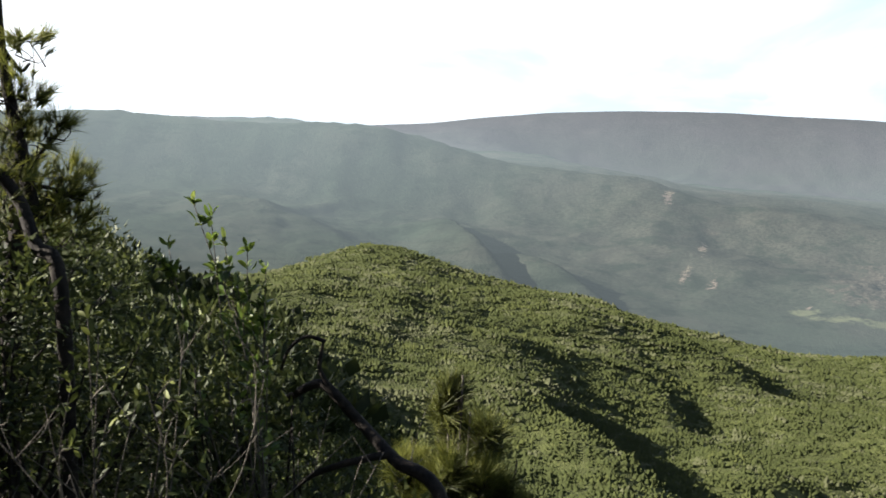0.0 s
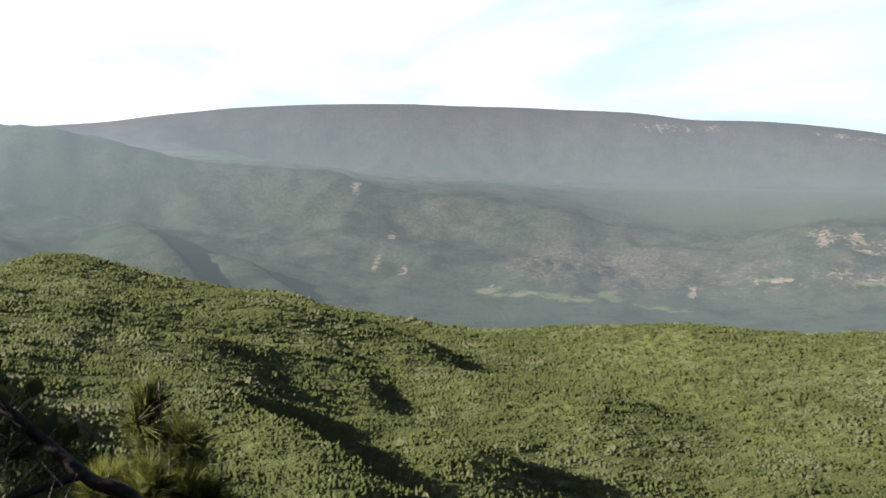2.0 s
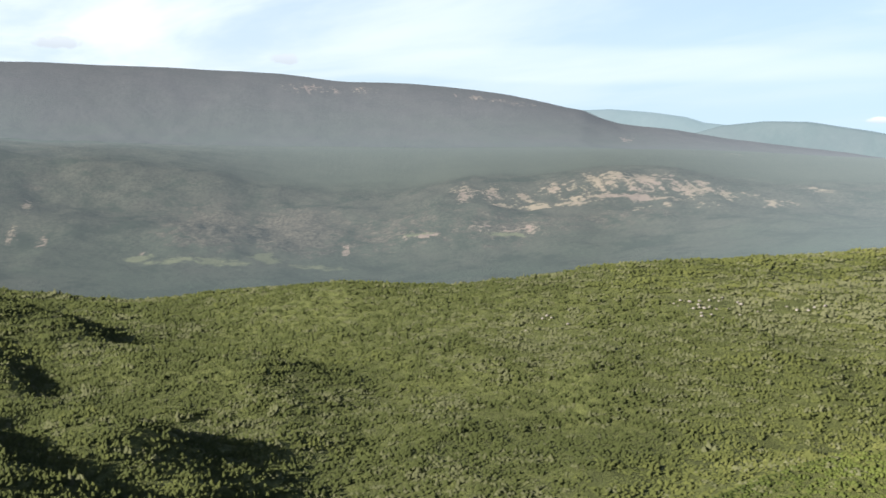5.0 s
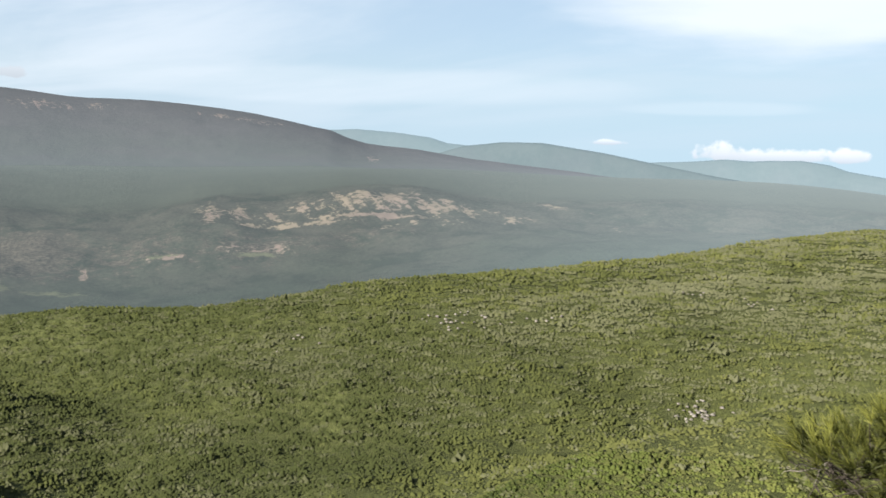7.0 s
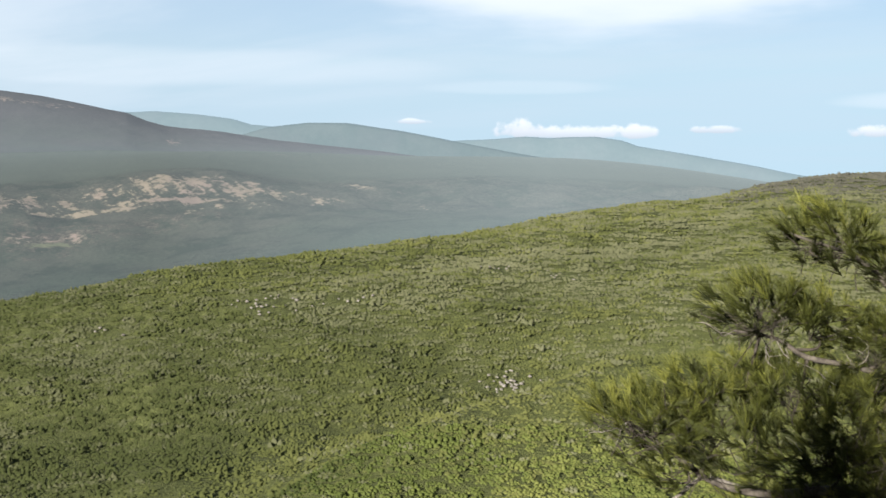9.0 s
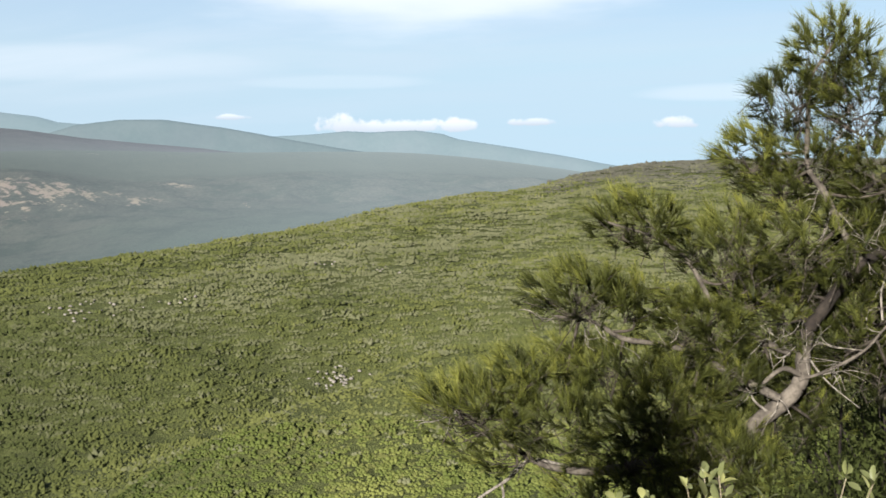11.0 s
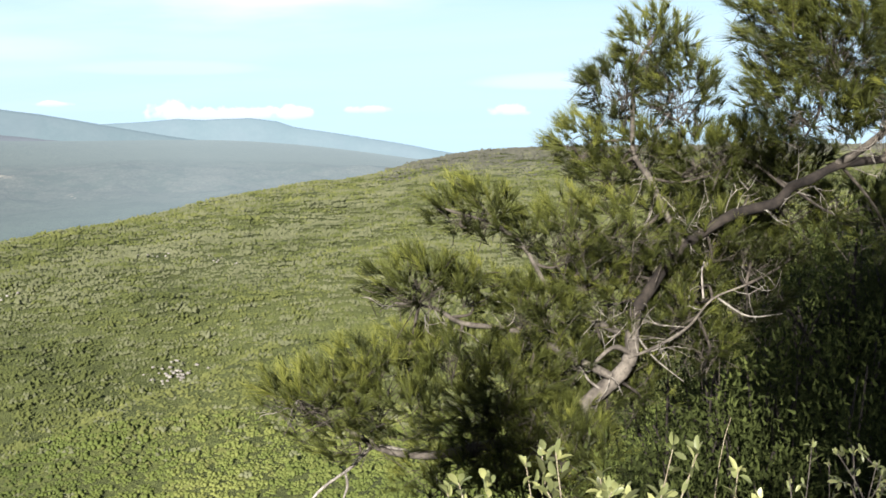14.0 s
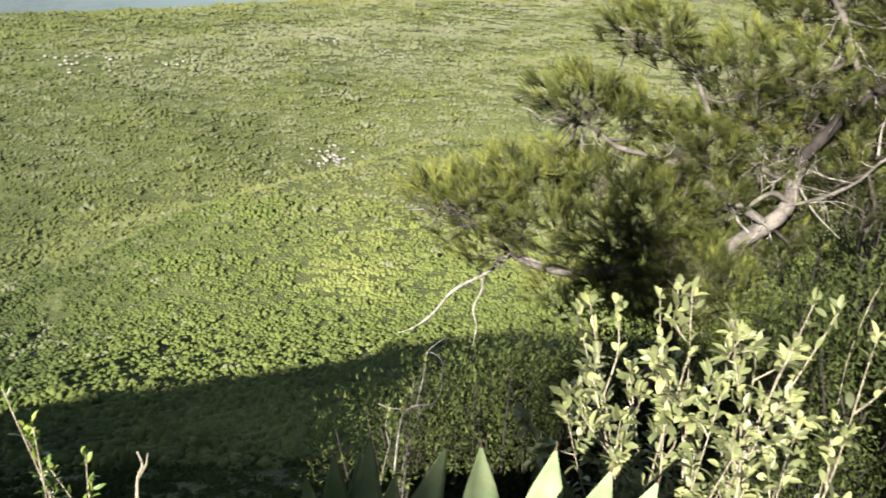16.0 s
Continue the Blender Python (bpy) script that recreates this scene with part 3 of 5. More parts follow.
def land_sheet(name, az, rr, material, label, hub=False):
    A, Rr = np.meshgrid(np.radians(az), rr)
    X, Y = Rr * np.sin(A), Rr * np.cos(A)
    # the soil lies a little below the tops of the tussocks
    Z = land(X, Y) - 0.18 * np.clip((Rr - 45) / 40, 0, 1)
    nr, na = X.shape
    verts = np.stack((X, Y, Z), -1).reshape(-1, 3)
    i, j = np.meshgrid(np.arange(nr - 1), np.arange(na), indexing="ij")
    k = (j + 1) % na
    faces = np.stack((i * na + j, (i + 1) * na + j, (i + 1) * na + k, i * na + k), -1).reshape(-1, 4)
    if hub:
        j = np.arange(0, na - 1, 2)
        verts = np.concatenate((verts, [[0, 0, float(Z[0].mean())]]))
        faces = np.concatenate((faces, np.stack((np.full_like(j, len(verts) - 1), j, j + 1, (j + 2) % na), -1)))
    me = mesh_from(name, verts, faces, material, True)
    r, a = np.hypot(verts[:, 0], verts[:, 1]), np.degrees(np.arctan2(verts[:, 0], verts[:, 1]))
    spot = lambda az0, r0, ra, rb: np.exp(-((a - az0) * np.pi / 180 * r0 / ra) ** 2 - ((r - r0) / rb) ** 2)
    col = np.ones((len(verts), 4), np.float32)
    col[:, 0] = np.max([w * spot(*o) for *o, w in SANDS], 0)
    col[:, 2] = np.max([w * spot(*o) for *o, w in ROCKS], 0)
    wood = np.clip(1.25 - (r - 1150) / 450, 0, 1)
    col[:, 1] = np.maximum(np.where(r > 2900, 0.9 * np.clip((3560 - r) / 420, 0, 1), wood), 0.85 * np.clip((12 - a) / 14, 0, 1) * np.clip(1 - (r - 2400) / 600, 0, 1))
    # haze painted as glow: stronger to the right, on the sun's side to the left and far off
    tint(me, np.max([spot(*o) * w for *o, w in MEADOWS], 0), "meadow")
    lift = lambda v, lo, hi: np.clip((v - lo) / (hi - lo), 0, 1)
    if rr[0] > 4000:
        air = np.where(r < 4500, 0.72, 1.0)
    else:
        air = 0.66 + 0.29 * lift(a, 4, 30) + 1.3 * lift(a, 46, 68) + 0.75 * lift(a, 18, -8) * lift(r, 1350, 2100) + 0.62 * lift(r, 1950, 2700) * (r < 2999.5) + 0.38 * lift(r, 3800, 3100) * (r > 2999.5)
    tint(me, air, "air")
    tint(me, plain(r, a), "plain")
    me.attributes.new("cover", "FLOAT_COLOR", "POINT").data.foreach_set("color", col.ravel())
    return tagged(new(name, me), label, "land", kind="structure")


def build_land():
    az = np.concatenate((np.arange(-180, -36, 4.0), np.arange(-36, 118, 0.24), np.arange(118, 180, 4.0)))
    near = np.concatenate((0.15 + 60 * (np.arange(40) / 40) ** 2.2, 60 + 700 * np.linspace(0, 1, 104)[:-1] ** 1.35, np.linspace(760, 1200, 16)))
    land_sheet("ground", az, near, GROUND, "heath-covered hillside falling away to a wooded valley", True)
    land_sheet("backdrop_valley", az, np.concatenate((np.linspace(1200, 1400, 12)[:-1], np.linspace(1400, 2000, 66)[:-1], np.linspace(2000, 3000, 34))), VALLEY, "valley side of scrub, bare sand and rock, haze painted on as glow")
    land_sheet("backdrop_mountain", az, np.linspace(3000, 4250, 38), MOUNTAIN, "long brown mountain with a level top, haze painted on as glow")
    land_sheet("backdrop_ridge", az, np.concatenate((np.linspace(4250, 4480, 14), np.linspace(4500, 4900, 16))), FAR_RIDGE, "ridges on the horizon, made pale blue by a painted haze glow")


# bare sand and grey rock: azimuth, distance, half widths across and along, strength
SANDS = (
    (20.6, 1530, 20, 40, 0.4), (27.0, 1560, 40, 60, 0.28), (12.7, 2000, 12, 60, 0.6), (14.8, 1780, 9, 90, 0.62),
    (17.4, 2020, 30, 26, 0.56), (38.6, 1745, 30, 70, 0.85), (39.9, 1760, 22, 60, 0.8), (41.6, 1735, 26, 60, 0.66), (42.6, 1688, 120, 16, 0.95), (43.4, 1765, 34, 55, 0.66), (46.2, 1785, 48, 60, 0.8),
    (48.6, 1790, 55, 60, 0.85), (47.6, 1712, 140, 15, 0.95), (51.2, 1775, 55, 45, 0.72), (53.4, 1745, 45, 35, 0.62), (55.5, 1720, 36, 30, 0.5), (57.5, 1850, 40, 50, 0.45), (50.5, 1650, 110, 22, 0.5),
    (41.5, 1565, 70, 24, 0.6), (36.0, 1555, 34, 12, 0.66), (31.8, 1540, 6, 36, 0.78), (14.0, 1640, 10, 60, 0.6), (15.4, 1600, 9, 60, 0.58),
    (47.5, 3340, 26, 90, 0.62), (29.8, 3620, 110, 60, 0.55), (32.5, 3640, 60, 60, 0.5), (40.3, 3640, 190, 45, 0.52), (61.3, 1660, 9, 50, 0.6), (53.1, 2440, 34, 20, 0.5))
ROCKS = (
    (24.4, 1640, 95, 170, 0.96), (28.8, 1640, 105, 170, 0.90), (34.0, 1600, 150, 130, 0.54), (41.0, 1580, 200, 110, 0.54), (47.0, 1610, 200, 70, 0.48), (52.0, 1880, 220, 130, 0.40),
    (14.8, 1850, 60, 200, 0.40), (30.0, 3560, 300, 90, 0.3), (58.0, 1800, 150, 120, 0.36), (5.5, 1500, 60, 80, 0.35))
# yellow-green grass below the rocks
MEADOWS = ((20.4, 1475, 26, 26, 0.75), (22.4, 1446, 55, 24, 0.62), (24.6, 1440, 60, 26, 0.62), (27.3, 1470, 30, 40, 0.7), (41.0, 1545, 60, 16, 0.55), (35.6, 1560, 40, 14, 0.6), (30.0, 1440, 90, 22, 0.5))
build_land()


# ---- heath: thousands of small bushes on the near hillsides ----
def spiky_bush(rng, spikes, sprays=0, width=0.05, reach=0.62):
    """A clump of upright heath bushes about 1 m across and 1 m high, of pointed leafy shoots; vertices, triangles and
    tones. Tones paint shade into the bases and light into the tips.
    """
    v, f, t = [], [], []
    for k in range(spikes):
        a, q = 2.4 * k + rng.uniform(-0.5, 0.5), ((k + 0.5) / max(spikes, 1)) ** 0.5
        c = np.array((reach * q * np.cos(a), reach * q * np.sin(a), 0.0))
        h = rng.uniform(0.45, 0.95) * (1.0 - 0.15 * q)
        w = rng.uniform(0.16, 0.25)
        tip = c + np.array((rng.normal(0, 0.05), rng.normal(0, 0.05), h))
        b = rng.uniform(0, 6.28)
        own = rng.normal(0, 0.10)
        o = len(v)
        for s in range(3):
            e = b + 2.094 * s
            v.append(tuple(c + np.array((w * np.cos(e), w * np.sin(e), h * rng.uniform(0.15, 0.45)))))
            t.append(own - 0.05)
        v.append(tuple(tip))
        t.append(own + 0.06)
        f += [(o, o + 1, o + 3), (o + 1, o + 2, o + 3), (o + 2, o, o + 3)]
    heads = [(0.34 * q * np.cos(a), 0.34 * q * np.sin(a), rng.uniform(0.40, 0.66), rng.uniform(0.20, 0.30), rng.normal(0, 0.10)) for a, q in ((2.4 * k, (k / 6) ** 0.5) for k in range(6))]
    for k in range(sprays):
        # leafy shoots over a few rounded heads
        hx, hy, hz, hr, own = heads[k % 6]
        a, q = rng.uniform(0, 2 * np.pi), rng.uniform(-0.25, 1)
        out = np.array((np.cos(a) * (1 - q * q) ** 0.5, np.sin(a) * (1 - q * q) ** 0.5, q))
        foot = np.array((hx, hy, hz)) + out * hr * rng.uniform(0.75, 1.0)
        way = out * 0.6 + np.array((0, 0, 0.7)) + rng.normal(0, 0.25, 3)
        tip = foot + way / np.linalg.norm(way) * rng.uniform(0.09, 0.17)
        b = rng.uniform(0, np.pi)
        side = np.array((np.cos(b), np.sin(b), rng.normal(0, 0.4))) * rng.uniform(0.7, 1.5) * width
        mid = (foot + tip) / 2
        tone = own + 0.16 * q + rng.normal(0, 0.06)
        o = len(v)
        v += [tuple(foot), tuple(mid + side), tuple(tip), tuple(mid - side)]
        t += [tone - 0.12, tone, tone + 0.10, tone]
        f += [(o, o + 1, o + 2), (o, o + 2, o + 3)]
    return np.array(v), np.array(f), np.array(t)


def round_bush(rng, heads, sides, sprays):
    """A clump of rounded leafy heads about 1 m across, the gaps between them darkened by painted shade; vertices,
    triangles and tones.
    """
    v, f, t = [], [], []
    for k in range(heads):
        a, q = 2.4 * k + rng.uniform(-0.5, 0.5), ((k + 0.4) / heads) ** 0.5
        c = np.array((0.46 * q * np.cos(a), 0.46 * q * np.sin(a), 0.0))
        h, w, own, b = rng.uniform(0.5, 0.95), rng.uniform(0.15, 0.24), rng.normal(0, 0.06), rng.uniform(0, 6.28)
        o = len(v)
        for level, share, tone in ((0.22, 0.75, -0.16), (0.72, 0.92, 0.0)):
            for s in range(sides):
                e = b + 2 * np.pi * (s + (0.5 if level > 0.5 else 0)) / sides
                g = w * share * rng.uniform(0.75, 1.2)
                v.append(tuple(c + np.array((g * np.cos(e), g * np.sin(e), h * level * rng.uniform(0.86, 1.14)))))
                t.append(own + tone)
        v.append(tuple(c + np.array((rng.normal(0, 0.03), rng.normal(0, 0.03), h))))
        t.append(own + 0.05)
        for s in range(sides):
            n = (s + 1) % sides
            f += [(o + s, o + n, o + sides + s), (o + n, o + sides + n, o + sides + s), (o + sides + s, o + sides + n, o + 2 * sides)]
        for _ in range(sprays):
            # small shoots that roughen the head
            e, q2 = rng.uniform(0, 6.28), rng.uniform(0.1, 1)
            out = np.array((np.cos(e) * (1 - q2 * q2) ** 0.5 * w, np.sin(e) * (1 - q2 * q2) ** 0.5 * w, h * (0.45 + 0.5 * q2)))
            side = rng.normal(0, 0.045, 3)
            o2 = len(v)
            v += [tuple(c + out * 0.95 + side), tuple(c + out * 0.95 - side), tuple(c + out * np.array((1.25, 1.25, 1.0)) + np.array((0, 0, 0.09)))]
            t += [own - 0.05, own - 0.05, own + 0.16]
            f.append((o2, o2 + 1, o2 + 2))
    return np.array(v), np.array(f), np.array(t)


def scatter(name, spots, sizes, tones, shapes, material, rng):
    """One mesh of many bushes, each turned, scaled and toned."""
    V, F, T = [], [], []
    off = 0
    pick = rng.integers(0, len(shapes), len(spots))
    turn = rng.uniform(0, 2 * np.pi, len(spots))
    for s, (sv, sf, st) in enumerate(shapes):
        sel = np.nonzero(pick == s)[0]
        if not len(sel):
            continue
        c, si = np.cos(turn[sel])[:, None], np.sin(turn[sel])[:, None]
        wide, tall = sizes[sel, 0][:, None], sizes[sel, 1][:, None]
        x = (sv[:, 0] * c - sv[:, 1] * si) * wide + spots[sel, 0][:, None]
        y = (sv[:, 0] * si + sv[:, 1] * c) * wide + spots[sel, 1][:, None]
        z = sv[:, 2] * tall + spots[sel, 2][:, None]
        V.append(np.stack((x, y, z), -1).reshape(-1, 3))
        F.append((sf[None] + (np.arange(len(sel)) * len(sv))[:, None, None]).reshape(-1, 3) + off)
        T.append((tones[sel][:, None] + st[None]).reshape(-1))
        off += len(sel) * len(sv)
    me = mesh_from(name, np.concatenate(V), np.concatenate(F), material, True)
    tint(me, np.clip(np.concatenate(T), 0, 1))
    return me


# the belt of grey, half-dead bushes across the upper slope: distance by azimuth
GREY_BELT = pairs(36, 190, 43, 208, 52, 232, 57, 244, 61, 244, 66, 270, 70, 296, 74, 330, 80, 430)


# stony clearings: azimuth, distance, spread, boulders
STONY = ((66.1, 192, 4.0, 40), (52.3, 231, 8, 22), (43.6, 229, 5, 7), (56.7, 233, 6, 8), (73.0, 299, 6, 16), (65.8, 272, 6, 8), (50.4, 232, 4, 4), (69.5, 264, 7, 10))


def build_heath():
    rng = np.random.default_rng(5)
    far_set, mid_set, near_set = [[spiky_bush(rng, k, n, w, e) for _ in range(14)] for k, n, w, e in ((6, 0, 0.05, 0.62), (7, 30, 0.055, 0.5), (4, 84, 0.036, 0.3))]
    fine_set = [spiky_bush(rng, 0, 260, 0.017, 0.3) for _ in range(10)]
    round_set, low_set = [[round_bush(rng, k, n, m) for _ in range(14)] for k, n, m in ((8, 6, 5), (7, 4, 0))]
    for lo, hi, az0, az1, step, shapes in ((9, 44, -34, 5, 0.95, near_set), (9.5, 27, 90, 121, 0.85, fine_set), (10, 36, 42, 92, 0.8, mid_set), (36, 64, 44, 96, 0.90, round_set), (64, 130, 44, 96, 1.02, low_set), (100, 830, -14, 106, 1.46, far_set)):
        rows = []
        r = lo
        while r < hi:
            s = step * (1 + max(0, r - 190) / 220)
            az = np.arange(az0, az1, np.degrees(s / r))
            rows.append(np.stack((np.full_like(az, r), az, np.full_like(az, s)), -1))
            r += s
        p = np.concatenate(rows)
        p[:, 0] += rng.uniform(-1.0, 1.0, len(p)) * p[:, 2]
        p[:, 1] += np.degrees(rng.uniform(-0.8, 0.8, len(p)) * p[:, 2] / p[:, 0])
        if lo == 100:
            p = p[(p[:, 0] > 106 + 22 * rng.uniform(0, 1, len(p))) | (p[:, 1] < 44)]
        p = p[(p[:, 0] < 1.04 * CREST_R(p[:, 1])) & (rng.uniform(0, 1, len(p)) < 0.93)]
        r, az = p[:, 0], p[:, 1]
        x, y = r * np.sin(np.radians(az)), r * np.cos(np.radians(az))
        keep = np.ones(len(x), bool)
        for az0, r0, spread, _ in STONY:
            p0 = bearing(az0, 0, r0)
            keep &= (np.hypot(x - p0.x, y - p0.y) > 0.9 * spread) | (rng.uniform(0, 1, len(x)) > 0.75)
        p, r, az, x, y = p[keep], r[keep], az[keep], x[keep], y[keep]
        cover, patch = fbm(x / 26, y / 26, 3, 41), fbm(x / 9, y / 9, 2, 47)
        z = land(x, y) - np.interp(r, (60, 128), (0.10, 0.34))
        big = rng.gamma(6, 0.166, len(x)) * (1 + 0.5 * patch)
        tall = np.interp(az, (14, 34), (1.0, 0.86)) * (0.36 + 0.62 * big) * (0.86 - 0.34 * np.clip((r - 170) / -60, 0, 1) * (az > 40))
        size = np.stack((p[:, 2] * (0.95 + 0.30 * big), p[:, 2] ** 0.5 * tall), -1)
        if lo in (9.5, 36):
            size[:, 1] *= 1.5
        if lo == 9:
            # on the shoulder beside the path no bush stands above its outline
            tops = EYE[2] + r * np.tan(np.radians(np.interp(az, (-30, -22, -19.6, -13.9, -10.5, -8.5, -7.7, -3.6, 0.6, 6), (0, -1.9, -4.1, -6.5, -7.0, -8.2, -10.4, -13.6, -17.1, -24))))
            size[:, 1] = np.minimum(size[:, 1] * 1.5, np.maximum(tops - z, 0.1))
        belt = np.exp(-((r - GREY_BELT(az)) / (16 + 0.05 * r)) ** 2) * np.clip((az - 34) / 8, 0, 1) * np.clip((84 - az) / 8, 0, 1)
        # a band below the grey belt is toned darker, the spur in front of it lighter
        dark_band = np.exp(-((r - GREY_BELT(az) + 42) / 30) ** 2) * np.clip((az - 30) / 8, 0, 1)
        front = np.clip((az - 51) / 8, 0, 1) * np.clip((175 - r) / 25, 0, 1)
        # tone also rises to the right, painting in haze
        tone = 0.46 + (0.0 if lo == 36 else -0.17 if lo == 64 else -0.1 if lo < 10 else 0.0) + 0.34 * cover + 0.16 * patch + rng.normal(0, 0.05, len(x)) - 0.42 * np.clip((58 - az) / 16, 0, 1) - 0.22 * dark_band + 0.17 * front + 0.16 * np.clip((az - 50) / 20, 0, 1)
        # grey, half-dead bushes among the green ones, in drifts
        drift = np.clip(0.10 + 0.9 * fbm(x / 34, y / 34, 3, 53), 0.03, 0.5) * np.clip((r - 70) / 80, 0.06, 1) * (1 - 0.6 * front) + 0.55 * belt * np.clip(0.6 + 1.6 * fbm(x / 18, y / 18, 2, 57), 0.15, 1.3)
        # extra grey bushes on the far right slope stand in for haze
        drift = drift + 0.34 * np.clip((az - 52) / 14, 0, 1) * np.clip((r - 115) / 70, 0, 1)
        dead = rng.uniform(0, 1, len(x)) < drift + 0.55 * np.clip((r - 500) / 120, 0, 1) * np.clip((az - 77) / 5, 0, 1)
        brown = rng.uniform(0, 1, len(x)) < 0.92 * np.clip((r - 430) / 130, 0, 1) * np.clip((az - 77.5) / 3, 0, 1)
        dead = dead & ~brown
        for sel, mat, label in ((brown, BROWN_HEATH, "brown dry heath on the far crest of the hill"),
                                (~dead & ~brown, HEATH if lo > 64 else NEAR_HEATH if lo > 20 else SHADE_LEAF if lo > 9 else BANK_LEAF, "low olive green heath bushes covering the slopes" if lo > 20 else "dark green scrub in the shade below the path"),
                                (dead, GREY_HEATH, "grey half-dead heath bushes among the green")):
            if not sel.any():
                continue
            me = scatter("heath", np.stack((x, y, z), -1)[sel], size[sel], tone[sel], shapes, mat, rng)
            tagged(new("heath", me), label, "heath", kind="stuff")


build_heath()


# ---- pale rocks on the hillside ----
def boulder(rng):
    """An angular boulder about 1 m across."""
    bm = bmesh.new()
    bmesh.ops.create_icosphere(bm, subdivisions=2, radius=0.5)
    k = Vector(rng.uniform(0, 50, 3))
    for v in bm.verts:
        d = noise.noise(v.co * 2.2 + k) * 0.28 + noise.noise(v.co * 5 + k) * 0.10
        v.co = v.co * (1 + d)
        v.co.z = max(v.co.z, -0.25) * 0.75
    me = bpy.data.meshes.new("boulder")
    bm.to_mesh(me)
    bm.free()
    me.materials.append(PALE_ROCK)
    return me


def build_rocks():
    rng = np.random.default_rng(9)
    shapes = [boulder(rng) for _ in range(5)]
    for az0, r0, spread, count in STONY:
        for _ in range(count):
            p = bearing(az0, 0, r0)
            x, y = p.x + rng.normal(0, spread * 0.6), p.y + rng.normal(0, spread * 0.55)
            s = rng.uniform(0.26, 0.78)
            ob = new("boulder", shapes[rng.integers(0, 5)])
            ob.matrix_world = Matrix.Translation((x, y, float(land(x, y)) + 0.25 * s + 0.12)) @ Matrix.Rotation(rng.uniform(0, 6.28), 4, "Z") @ Matrix.Diagonal((s * 1.3, s, s * 1.1, 1))
            tagged(ob, "weathered white boulder lying among heath bushes", "boulder", "boulders on the hillside")


build_rocks()


# ---- builders for plants ----
def arr(p):
    return np.array((p[0], p[1], p[2]), float)


def at(spots):
    """Places from rows of azimuth, elevation and distance."""
    return [arr(bearing(*s)) for s in spots]


def bend(points, n=6):
    """A smooth line through the points."""
    p = [2 * points[0] - points[1], *points, 2 * points[-1] - points[-2]]
    out = []
    for i in range(1, len(p) - 2):
        for k in range(n):
            t = k / n
            out.append(0.5 * (2 * p[i] + (p[i + 1] - p[i - 1]) * t + (2 * p[i - 1] - 5 * p[i] + 4 * p[i + 1] - p[i + 2]) * t * t
                              + (3 * p[i] - p[i - 1] - 3 * p[i + 1] + p[i + 2]) * t ** 3))
    out.append(p[-2])
    return np.array(out)


